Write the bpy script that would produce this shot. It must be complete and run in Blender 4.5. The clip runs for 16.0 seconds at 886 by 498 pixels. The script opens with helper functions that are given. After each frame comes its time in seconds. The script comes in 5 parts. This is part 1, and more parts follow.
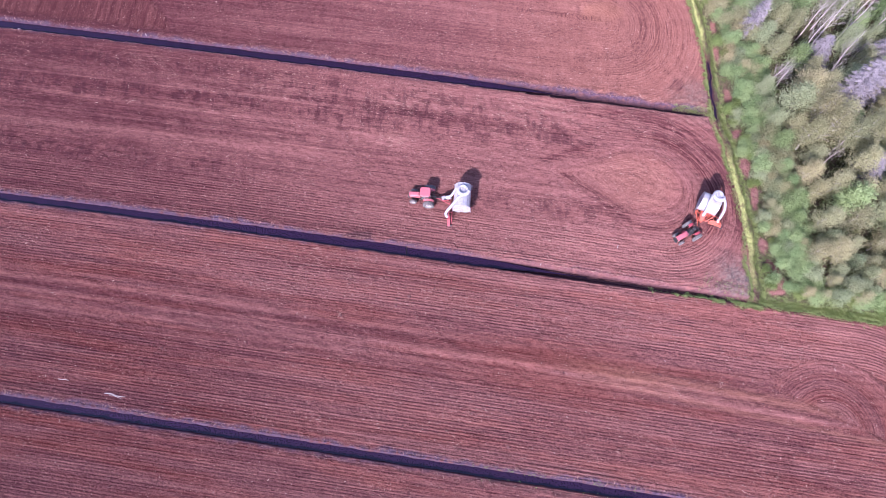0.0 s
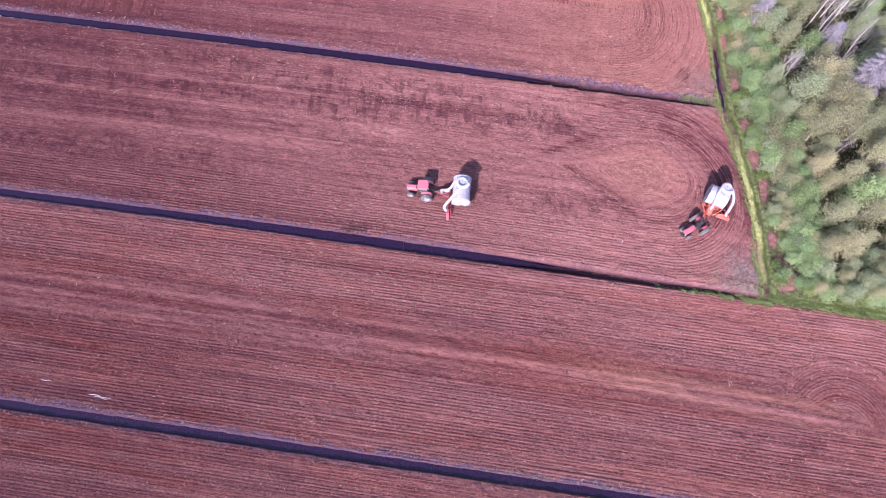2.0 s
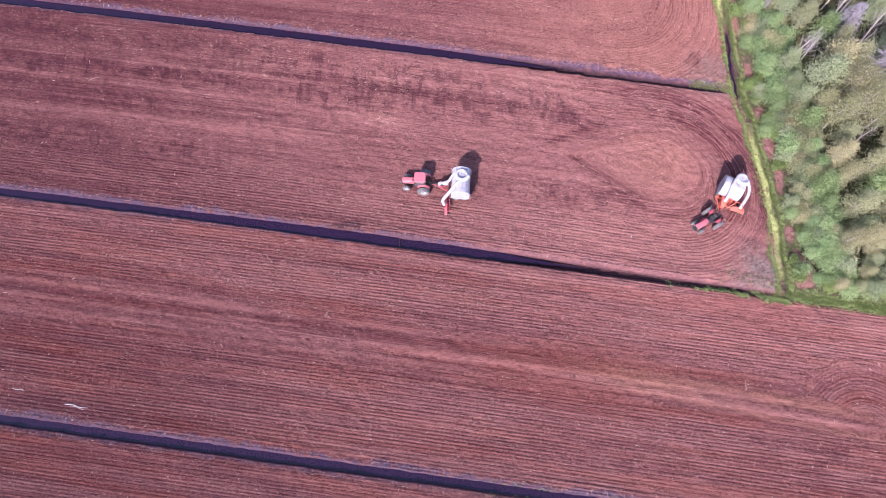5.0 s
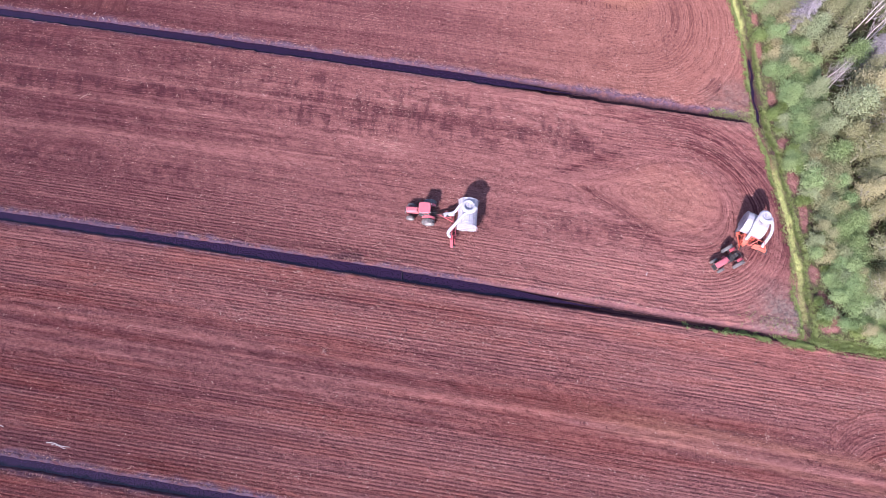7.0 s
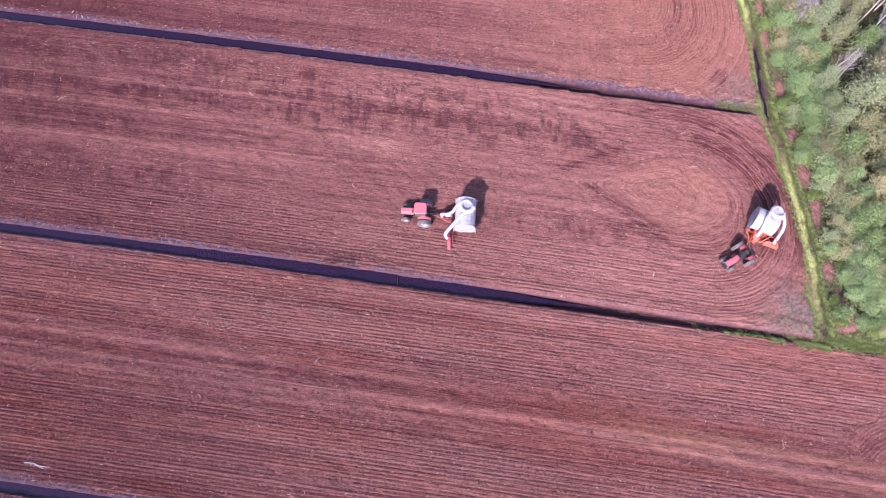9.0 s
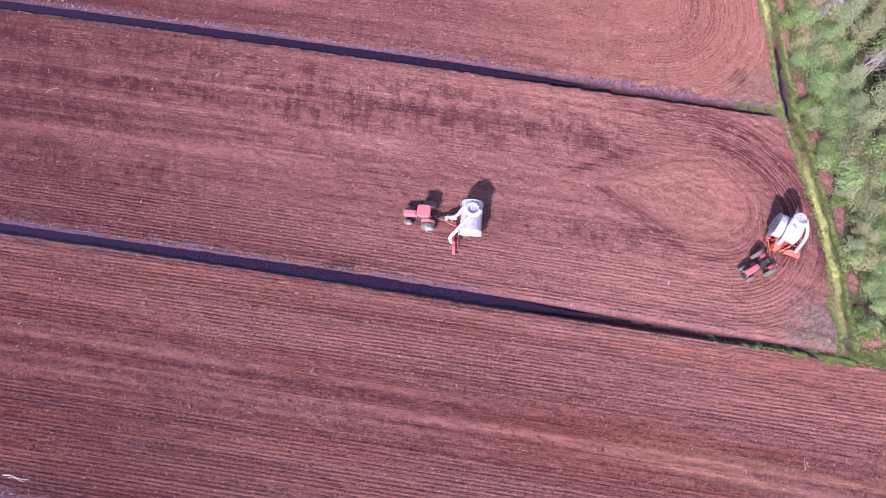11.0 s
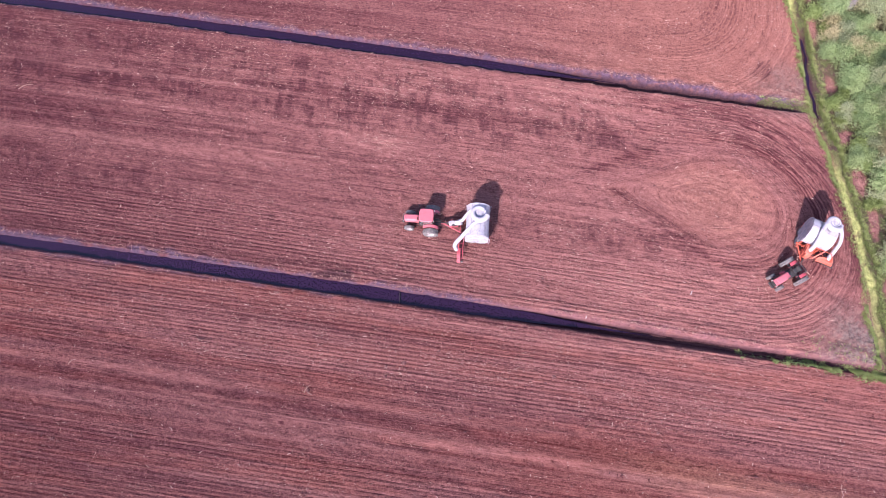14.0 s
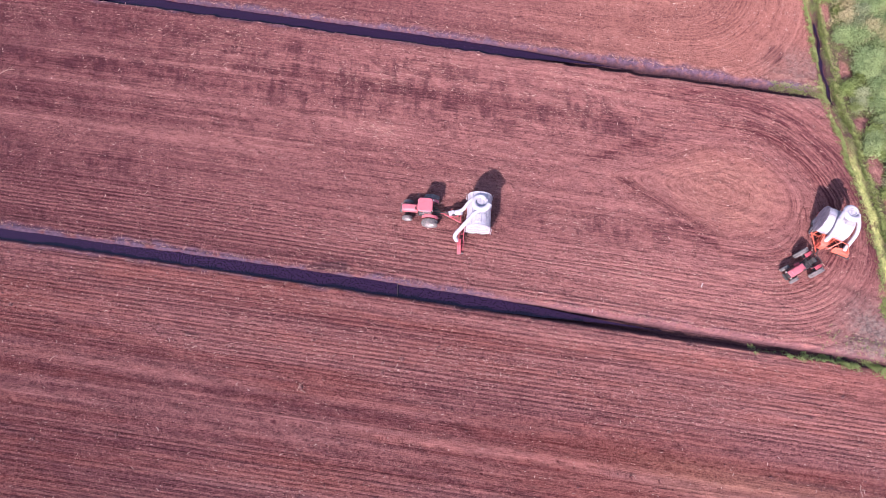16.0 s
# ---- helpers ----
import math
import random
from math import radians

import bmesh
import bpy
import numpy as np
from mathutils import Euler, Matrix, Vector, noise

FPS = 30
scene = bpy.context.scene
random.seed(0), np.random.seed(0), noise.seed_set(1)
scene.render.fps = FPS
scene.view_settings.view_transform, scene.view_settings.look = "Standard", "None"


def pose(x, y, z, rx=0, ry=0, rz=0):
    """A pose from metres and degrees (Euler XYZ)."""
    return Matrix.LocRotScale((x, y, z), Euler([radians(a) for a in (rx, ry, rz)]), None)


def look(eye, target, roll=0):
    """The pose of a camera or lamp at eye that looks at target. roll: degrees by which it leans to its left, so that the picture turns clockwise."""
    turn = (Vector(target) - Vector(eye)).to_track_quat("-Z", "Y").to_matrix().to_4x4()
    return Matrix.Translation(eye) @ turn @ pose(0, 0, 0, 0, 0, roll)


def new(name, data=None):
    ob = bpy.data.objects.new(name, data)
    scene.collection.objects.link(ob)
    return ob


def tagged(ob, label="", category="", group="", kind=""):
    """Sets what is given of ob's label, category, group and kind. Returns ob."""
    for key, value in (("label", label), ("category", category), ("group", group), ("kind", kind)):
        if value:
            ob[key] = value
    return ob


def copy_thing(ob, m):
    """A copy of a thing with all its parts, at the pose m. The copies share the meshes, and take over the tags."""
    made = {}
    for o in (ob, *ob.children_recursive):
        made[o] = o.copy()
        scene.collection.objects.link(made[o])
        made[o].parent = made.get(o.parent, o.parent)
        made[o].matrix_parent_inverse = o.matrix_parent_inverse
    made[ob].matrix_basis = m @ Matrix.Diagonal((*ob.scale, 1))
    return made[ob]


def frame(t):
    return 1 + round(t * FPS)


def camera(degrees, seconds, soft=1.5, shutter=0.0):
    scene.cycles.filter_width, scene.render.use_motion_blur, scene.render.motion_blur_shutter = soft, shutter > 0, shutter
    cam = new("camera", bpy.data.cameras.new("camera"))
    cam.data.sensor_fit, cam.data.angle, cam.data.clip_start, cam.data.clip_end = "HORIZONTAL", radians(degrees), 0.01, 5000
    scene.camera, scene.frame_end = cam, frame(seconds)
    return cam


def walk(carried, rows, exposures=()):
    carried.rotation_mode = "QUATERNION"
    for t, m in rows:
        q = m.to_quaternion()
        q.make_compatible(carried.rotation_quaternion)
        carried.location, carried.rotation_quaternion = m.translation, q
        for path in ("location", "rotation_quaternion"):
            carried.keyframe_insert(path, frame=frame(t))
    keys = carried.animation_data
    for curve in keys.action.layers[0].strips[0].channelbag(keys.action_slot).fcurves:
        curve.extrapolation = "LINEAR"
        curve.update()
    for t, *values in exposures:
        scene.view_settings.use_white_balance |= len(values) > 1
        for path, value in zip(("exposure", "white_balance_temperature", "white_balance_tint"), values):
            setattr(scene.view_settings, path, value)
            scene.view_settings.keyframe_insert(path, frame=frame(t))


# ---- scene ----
# ================= camera and its walk =================
cam = camera(73.0, 16.0, soft=0.85)
PATH = [
    (0.0, 8.260, -28.744, 88.000, 18.311, 1.483, 0.491),
    (0.5, 8.114, -28.338, 87.256, 18.122, 1.363, 0.492),
    (1.0, 8.007, -28.051, 86.429, 17.997, 1.278, 0.416),
    (1.5, 8.015, -27.971, 85.598, 17.993, 1.283, 0.422),
    (2.0, 7.815, -27.767, 84.865, 17.851, 1.167, 0.305),
    (2.5, 7.417, -27.530, 84.173, 17.636, 0.965, 0.076),
    (3.0, 7.165, -27.382, 83.367, 17.500, 0.797, -0.167),
    (3.5, 6.951, -27.176, 82.546, 17.336, 0.690, -0.356),
    (6.0, 7.072, -23.023, 78.580, 17.086, 0.756, 0.143),
    (6.5, 6.968, -21.297, 77.922, 17.257, 0.747, 0.587),
    (7.0, 6.744, -19.999, 77.373, 17.166, 0.687, 0.839),
    (7.5, 6.547, -18.987, 76.634, 17.137, 0.624, 0.839),
    (8.0, 6.520, -18.665, 75.834, 17.148, 0.648, 0.745),
    (8.5, 6.590, -18.771, 74.863, 17.242, 0.674, 0.303),
    (9.0, 6.668, -18.856, 73.899, 17.324, 0.699, -0.135),
    (11.5, 5.972, -16.601, 69.591, 17.288, 0.456, 0.799),
    (12.0, 5.834, -16.042, 68.729, 17.247, 0.454, 1.046),
    (12.5, 5.573, -15.139, 67.999, 17.247, 0.395, 1.119),
    (13.0, 5.456, -14.769, 67.172, 17.271, 0.406, 1.132),
    (13.5, 5.443, -14.651, 66.301, 17.241, 0.383, 0.893),
    (14.0, 5.376, -14.642, 65.469, 17.280, 0.368, 0.321),
    (14.5, 5.290, -14.685, 64.665, 17.365, 0.336, -0.022),
    (15.0, 5.240, -14.631, 63.830, 17.389, 0.290, -0.062),
    (15.5, 5.231, -14.602, 63.054, 17.307, 0.255, -0.000),
    (16.0, 5.148, -14.652, 62.412, 17.226, 0.181, 0.190),
]
walk(cam, [(t, pose(x, y, z, rx, ry, rz)) for t, x, y, z, rx, ry, rz in PATH],
     exposures=[(0.0, 1.05, 5720, 30.5), (6.0, 1.05, 5960, 25), (11.0, 1.04, 5980, 26.5), (16.0, 1.07, 6330, 29)])

# ================= world and sun =================
SUN_DIR = Vector((0.50, 1.13, -1.0)).normalized()      # the way the sunlight travels
world = bpy.data.worlds.new("sky")
world.use_nodes = True
scene.world = world
wnt = world.node_tree
sky = wnt.nodes.new("ShaderNodeTexSky")
sky.sky_type = "NISHITA"
sky.sun_disc = False
sky.sun_elevation = math.asin(-SUN_DIR.z)
sky.sun_rotation = math.atan2(-SUN_DIR.x, -SUN_DIR.y)
sky.altitude = 100
sky.dust_density = 1.5
wnt.nodes["Background"].inputs["Strength"].default_value = 0.14
wnt.links.new(sky.outputs["Color"], wnt.nodes["Background"].inputs["Color"])
sun = new("sun", bpy.data.lights.new("sun", "SUN"))
sun.data.energy = 4.2
sun.data.angle = radians(0.55)
sun.data.color = (1.0, 0.95, 0.88)
sun.matrix_world = look((0, 0, 60), Vector((0, 0, 60)) + SUN_DIR)


# ================= materials =================
class Nodes:
    """A node material in the making."""

    def __init__(self, name, rough=0.8, metal=0.0):
        self.mat = bpy.data.materials.new(name)
        self.mat.use_nodes = True
        self.nt = self.mat.node_tree
        self.bsdf = self.nt.nodes["Principled BSDF"]
        self.out = self.nt.nodes["Material Output"]
        self.bsdf.inputs["Roughness"].default_value = rough
        self.bsdf.inputs["Metallic"].default_value = metal

    def put(self, socket, value):
        if isinstance(value, bpy.types.NodeSocket):
            self.nt.links.new(value, socket)
        else:
            socket.default_value = value

    def math(self, op, a, b=0.0, c=None, clamp=False):
        n = self.nt.nodes.new("ShaderNodeMath")
        n.operation, n.use_clamp = op, clamp
        self.put(n.inputs[0], a), self.put(n.inputs[1], b)
        if c is not None:
            self.put(n.inputs[2], c)
        return n.outputs[0]

    def attr(self, name):
        n = self.nt.nodes.new("ShaderNodeAttribute")
        n.attribute_name = name
        return n.outputs["Fac"]

    def vec(self, x, y, z=0.0):
        n = self.nt.nodes.new("ShaderNodeCombineXYZ")
        self.put(n.inputs[0], x), self.put(n.inputs[1], y), self.put(n.inputs[2], z)
        return n.outputs[0]

    def place(self, which="Object"):
        return self.nt.nodes.new("ShaderNodeTexCoord").outputs[which]

    def noise(self, vector, scale, detail=3.0, rough=0.55, warp=0.0):
        n = self.nt.nodes.new("ShaderNodeTexNoise")
        self.put(n.inputs["Vector"], vector)
        n.inputs["Scale"].default_value, n.inputs["Detail"].default_value = scale, detail
        n.inputs["Roughness"].default_value, n.inputs["Distortion"].default_value = rough, warp
        return n.outputs["Fac"]

    def step(self, x, lo, hi):
        n = self.nt.nodes.new("ShaderNodeMapRange")
        n.interpolation_type = "SMOOTHSTEP"
        self.put(n.inputs["Value"], x)
        n.inputs["From Min"].default_value, n.inputs["From Max"].default_value = lo, hi
        return n.outputs["Result"]

    def mix(self, fac, a, b, blend="MIX"):
        n = self.nt.nodes.new("ShaderNodeMix")
        n.data_type, n.blend_type = "RGBA", blend
        self.put(n.inputs[0], fac)
        self.put(n.inputs[6], a if isinstance(a, bpy.types.NodeSocket) else (*a, 1))
        self.put(n.inputs[7], b if isinstance(b, bpy.types.NodeSocket) else (*b, 1))
        return n.outputs[2]

    def island(self):
        return self.nt.nodes.new("ShaderNodeNewGeometry").outputs["Random Per Island"]

    def chance(self):
        return self.nt.nodes.new("ShaderNodeObjectInfo").outputs["Random"]

    def bump(self, height, distance, strength=1.0):
        n = self.nt.nodes.new("ShaderNodeBump")
        n.inputs["Distance"].default_value, n.inputs["Strength"].default_value = distance, strength
        self.put(n.inputs["Height"], height)
        self.put(self.bsdf.inputs["Normal"], n.outputs[0])

    def colour(self, value):
        self.put(self.bsdf.inputs["Base Color"], value if isinstance(value, bpy.types.NodeSocket) else (*value, 1))
        return self.mat


def peat_ground():
    m = Nodes("peat_ground", 0.95)
    m.bsdf.inputs["Specular IOR Level"].default_value = 0.15
    m.bsdf.inputs["Diffuse Roughness"].default_value = 1.0
    row, along, streak = m.attr("row"), m.attr("along"), m.attr("streak")
    field, verge, litter, bank, smooth, wet = (m.attr(a) for a in ("field", "verge", "litter", "bank", "smooth", "wet"))
    damp, rut = m.attr("damp"), m.attr("rut")
    where = m.place()
    # long streaks left by the machines, along the rows
    side = m.attr("side")
    s1 = m.noise(m.vec(m.math("MULTIPLY", along, 0.012), m.math("MULTIPLY", row, 0.50), side), 1.0, 5.0, 0.62)
    s2 = m.noise(m.vec(m.math("MULTIPLY", along, 0.030), m.math("MULTIPLY", row, 2.2), m.math("ADD", side, 7.0)), 1.0, 5.0, 0.66)
    s3 = m.noise(m.vec(m.math("MULTIPLY", along, 0.075), m.math("MULTIPLY", row, 6.2), m.math("ADD", side, 17.0)), 1.0, 4.0, 0.65)
    # damp blotches: one swath of the miller after another, each broken across its length
    band = m.step(m.noise(m.vec(m.math("MULTIPLY", along, 0.022), m.math("MULTIPLY", streak, 0.16), 3.0), 1.0, 2.0), 0.54, 0.68)
    band = m.math("ADD", m.math("MULTIPLY", band, 0.30), damp, clamp=True)
    swath = m.math("FLOOR", m.math("MULTIPLY_ADD", m.noise(m.vec(m.math("MULTIPLY", along, 0.12), streak, 19.0), 1.0, 3.0), 0.45, m.math("MULTIPLY", streak, 0.82)))
    block = m.noise(m.vec(m.math("MULTIPLY", along, 0.36), m.math("MULTIPLY", swath, 3.7), 11.0), 1.0, 2.0, 0.6)
    rung = m.noise(m.vec(m.math("MULTIPLY", along, 1.3), m.math("MULTIPLY", streak, 0.30), 13.0), 1.0, 3.0, 0.6)
    thread = m.noise(m.vec(m.math("MULTIPLY", along, 0.22), m.math("MULTIPLY", streak, 4.6), 29.0), 1.0, 3.0, 0.7)
    block = m.math("MULTIPLY_ADD", rung, 0.28, m.math("MULTIPLY", block, 0.72))
    block = m.math("MULTIPLY_ADD", m.math("SUBTRACT", thread, 0.5), 0.24, block)
    blotch = m.math("MULTIPLY", m.math("MULTIPLY", m.step(block, 0.462, 0.585), m.math("MULTIPLY_ADD", m.step(rung, 0.36, 0.56), 0.5, 0.5)), band)
    # crumbs, and pits torn out by roots, their shade painted in
    crumb = m.noise(where, 2.6, 8.0, 0.72)
    grit = m.noise(where, 8.0, 5.0, 0.85)
    patch = m.noise(where, 0.35, 4.0, 0.6)
    torn = m.noise(m.vec(m.math("MULTIPLY", along, 1.7), m.math("MULTIPLY", row, 3.6), 37.0), 1.0, 4.0, 0.7)
    pit = m.math("MULTIPLY", m.step(torn, 0.575, 0.650), m.step(m.noise(where, 0.22, 4.0, 0.65), 0.33, 0.58))
    flake = m.math("MULTIPLY", m.step(m.noise(m.vec(m.math("MULTIPLY", along, 2.2), m.math("MULTIPLY", row, 4.4), 43.0), 1.0, 4.0, 0.75), 0.60, 0.70), m.step(m.noise(where, 0.16, 4.0, 0.65), 0.40, 0.62))
    # furrows of the miller; groove shade and lit crests are painted into the colour
    wob = m.noise(m.vec(m.math("MULTIPLY", along, 0.045), m.math("MULTIPLY", row, 0.35), 5.0), 1.0, 3.0)
    wave = m.math("SINE", m.math("ADD", m.math("MULTIPLY", row, 14.2), m.math("MULTIPLY", wob, 5.0)))
    broken = m.step(m.noise(m.vec(m.math("MULTIPLY", along, 0.30), m.math("MULTIPLY", row, 2.3), 23.0), 1.0, 4.0, 0.65), 0.30, 0.58)
    comb = m.math("MULTIPLY", m.step(wave, 0.55, 1.0), broken)
    crest = m.math("MULTIPLY", m.step(wave, -0.1, -0.95), broken)
    worn = m.step(m.noise(m.vec(m.math("MULTIPLY", along, 0.05), m.math("MULTIPLY", row, 0.30), 41.0), 1.0, 3.0, 0.6), 0.34, 0.64)
    combed = m.math("MULTIPLY", m.math("MULTIPLY", m.attr("combed"), field), m.math("MULTIPLY_ADD", worn, 0.65, 0.45))
    ribbon = m.attr("ribbon")
    tone_and_light = m.attr("tone_and_light")
    fac = m.math("MULTIPLY_ADD", s1, 0.58, 0.12)
    calm = m.math("MULTIPLY_ADD", smooth, -0.55, 1.0)
    fac = m.math("MULTIPLY_ADD", m.math("SUBTRACT", s2, 0.5), m.math("MULTIPLY", calm, 0.50), fac)
    fac = m.math("MULTIPLY_ADD", m.math("SUBTRACT", s3, 0.5), m.math("MULTIPLY", calm, 0.72), fac)
    fac = m.math("MULTIPLY_ADD", m.math("SUBTRACT", crumb, 0.5), m.math("MULTIPLY_ADD", ribbon, -0.35, 0.95), fac)
    fac = m.math("MULTIPLY_ADD", m.math("SUBTRACT", grit, 0.5), 1.9, fac)
    fac = m.math("MULTIPLY_ADD", m.math("SUBTRACT", patch, 0.5), 0.26, fac)
    fac = m.math("MULTIPLY_ADD", m.math("MULTIPLY", comb, combed), -0.17, fac)
    fac = m.math("MULTIPLY_ADD", m.math("MULTIPLY", crest, combed), 0.08, fac)
    # region by region light falloff goes into the colour here
    fac = m.math("MULTIPLY_ADD", m.math("SUBTRACT", tone_and_light, 0.5), 0.22, fac)
    fac = m.math("MULTIPLY_ADD", pit, -0.36, fac)
    fac = m.math("MULTIPLY_ADD", flake, 0.26, fac)
    fac = m.math("MULTIPLY_ADD", blotch, -0.17, fac)
    fac = m.math("MULTIPLY_ADD", ribbon, 0.22, fac)
    fac = m.math("MULTIPLY_ADD", m.math("MULTIPLY", rut, m.step(m.noise(m.vec(m.math("MULTIPLY", along, 0.30), m.math("MULTIPLY", row, 2.6), 31.0), 1.0, 4.0, 0.65), 0.38, 0.56)), -0.42, fac)
    fac = m.math("MULTIPLY_ADD", smooth, 0.10, fac)
    fac = m.math("ADD", m.math("MULTIPLY", fac, 0.86), -0.100, clamp=True)
    peat = m.mix(fac, DARK_PEAT, LIGHT_PEAT)
    # raw red peat shows where the top is freshly turned
    raw_peat = m.step(m.noise(m.vec(m.math("MULTIPLY", along, 0.03), m.math("MULTIPLY", row, 0.32), 53.0), 1.0, 4.0, 0.6), 0.42, 0.66)
    raw_peat = m.math("MULTIPLY", raw_peat, m.attr("fresh"))
    peat = m.mix(raw_peat, peat, m.mix(fac, (0.085, 0.0165, 0.0165), (0.465, 0.200, 0.168)))
    peat = m.mix(m.math("MULTIPLY", smooth, 0.38), peat, m.mix(fac, (0.13, 0.045, 0.026), (0.52, 0.26, 0.145)))
    peat = m.mix(m.math("MULTIPLY", blotch, 0.50), peat, m.mix(fac, (0.050, 0.0155, 0.021), (0.200, 0.076, 0.085)))
    # dry grey crust by the ditches, thin turf in the corners, litter under the trees
    crust = m.mix(m.step(crumb, 0.30, 0.70), (0.050, 0.030, 0.052), (0.135, 0.084, 0.125))
    turf = m.mix(m.step(m.noise(where, 2.4, 6.0, 0.75), 0.36, 0.62), (0.060, 0.047, 0.047), (0.215, 0.175, 0.158))
    moss = m.mix(m.step(crumb, 0.3, 0.7), (0.22, 0.25, 0.080), (0.45, 0.45, 0.18))
    floor = m.mix(m.step(m.noise(where, 1.3, 6.0, 0.7), 0.35, 0.65), (0.075, 0.040, 0.040), (0.085, 0.105, 0.038))
    mud = m.mix(crumb, (0.018, 0.008, 0.014), (0.085, 0.038, 0.046))
    c = m.mix(m.math("MULTIPLY", bank, m.step(m.noise(where, 0.9, 6.0, 0.7), 0.30, 0.56)), peat, crust)
    c = m.mix(m.math("MULTIPLY", verge, m.step(m.noise(where, 0.8, 5.0, 0.7), 0.15, 0.65)), c, turf)
    c = m.mix(litter, c, floor)
    c = m.mix(wet, c, mud)
    c = m.mix(m.math("MULTIPLY", m.attr("moss"), m.step(m.noise(where, 0.9, 4.0, 0.6), 0.26, 0.46)), c, moss)
    height = m.math("MULTIPLY_ADD", m.math("MULTIPLY", m.math("SUBTRACT", comb, crest), combed), -0.50, m.math("MULTIPLY_ADD", crumb, 1.7, m.math("MULTIPLY_ADD", s3, 0.9, m.math("MULTIPLY_ADD", grit, 1.2, m.math("MULTIPLY_ADD", flake, 0.25, m.math("MULTIPLY", pit, -0.5))))))
    m.bump(height, 0.12, 1.0)
    return m.colour(c)


def paint(name, colour, rough=0.4, dirt=(0.12, 0.06, 0.05), amount=0.35, metal=0.0, scale=2.2):
    """Painted or bare sheet with dust and stains."""
    m = Nodes(name, rough, metal)
    where = m.place()
    stain = m.step(m.noise(where, scale, 6.0, 0.65, 0.4), 0.46, 0.72)
    fade = m.noise(where, scale * 5, 4.0, 0.6)
    c = m.mix(m.math("MULTIPLY", fade, 0.35), colour, tuple(min(1.0, k * 1.25 + 0.03) for k in colour))
    c = m.mix(m.math("MULTIPLY", stain, amount), c, dirt)
    m.put(m.bsdf.inputs["Roughness"], m.math("MULTIPLY_ADD", stain, 0.3, rough))
    m.bump(fade, 0.004, 0.5)
    return m.colour(c)


def leaf(name, a, b, thin=0.52):
    m = Nodes(name, 0.55)
    m.bsdf.inputs["Specular IOR Level"].default_value = 0.18
    shade = m.mix(m.island(), a, b)
    tone = m.mix(m.math("MULTIPLY", m.chance(), 0.6), shade, (b[0] * 1.22, b[1] * 1.08, b[2] * 1.05))
    tone = m.mix(m.math("MULTIPLY", m.step(m.noise(m.place(), 0.8, 3.0), 0.4, 0.7), 0.35), tone, (a[0] * 0.75, a[1] * 0.8, a[2] * 0.8))
    m.colour(tone)
    tr = m.nt.nodes.new("ShaderNodeBsdfTranslucent")
    m.put(tr.inputs["Color"], tone)
    mx = m.nt.nodes.new("ShaderNodeMixShader")
    mx.inputs[0].default_value = thin
    m.put(mx.inputs[1], m.bsdf.outputs[0]), m.put(mx.inputs[2], tr.outputs[0])
    m.put(m.out.inputs["Surface"], mx.outputs[0])
    return m.mat


def bark(name, a, b, scale=6.0):
    m = Nodes(name, 0.85)
    n = m.noise(m.place(), scale, 5.0, 0.7)
    m.bump(n, 0.02, 0.7)
    return m.colour(m.mix(m.step(n, 0.42, 0.66), a, b))


def water():
    m = Nodes("ditch_water", 0.06)
    n = m.noise(m.place(), 5.0, 3.0)
    m.bump(n, 0.01, 0.25)
    return m.colour(m.mix(n, (0.013, 0.004, 0.017), (0.021, 0.007, 0.024)))


def chips(name, dark, light):
    m = Nodes(name, 0.8)
    c = m.mix(m.island(), dark, light)
    n = m.noise(m.place(), 9.0, 3.0)
    return m.colour(m.mix(m.math("MULTIPLY", n, 0.4), c, (0.25, 0.14, 0.11)))


DARK_PEAT, LIGHT_PEAT = (0.074, 0.0195, 0.0250), (0.470, 0.219, 0.190)
PEAT = peat_ground()
WATER = water()
CHIPS = chips("dry_wood", (0.19, 0.095, 0.08), (0.48, 0.285, 0.235))
DRY_ROOT = chips("bleached_root_wood", (0.27, 0.16, 0.135), (0.53, 0.355, 0.30))
RED = paint("faded_red_paint", (0.37, 0.055, 0.075), 0.42, amount=0.25)
ORANGE = paint("orange_paint", (0.50, 0.098, 0.062), 0.45, amount=0.3)
PINK = paint("sun_faded_roof_paint", (0.49, 0.115, 0.14), 0.5, amount=0.18)
WHITE = paint("white_tank_paint", (0.37, 0.35, 0.40), 0.45, (0.20, 0.165, 0.18), 0.6)
GREY = paint("grey_sheet_metal", (0.30, 0.28, 0.33), 0.5, (0.16, 0.11, 0.11), 0.4, 0.25)
BLACK = paint("black_iron", (0.03, 0.028, 0.03), 0.55, (0.10, 0.06, 0.055), 0.4)
RUBBER = paint("dusty_rubber", (0.11, 0.098, 0.10), 0.85, (0.30, 0.24, 0.235), 0.85, 0.0, 4.0)
RIM = paint("pale_rim_paint", (0.33, 0.30, 0.30), 0.45, (0.14, 0.09, 0.08), 0.5)
GLASS = Nodes("cab_glass", 0.05)
GLASS.bsdf.inputs["Transmission Weight"].default_value = 0.85
GLASS = GLASS.colour((0.55, 0.62, 0.64))
LAMP = paint("lamp_lens", (0.35, 0.33, 0.31), 0.15, amount=0.1)
BIRCH_BARK = bark("birch_bark", (0.62, 0.56, 0.55), (0.16, 0.13, 0.13))
DEAD_WOOD = bark("bleached_dead_wood", (0.52, 0.46, 0.45), (0.32, 0.26, 0.26))
DARK_BARK = bark("dark_bark", (0.10, 0.075, 0.065), (0.045, 0.035, 0.03))
CLOD = bark("dark_peat_clod", (0.125, 0.042, 0.042), (0.055, 0.018, 0.020))
WET_BOARD = bark("wet_black_board", (0.030, 0.018, 0.022), (0.014, 0.008, 0.012))
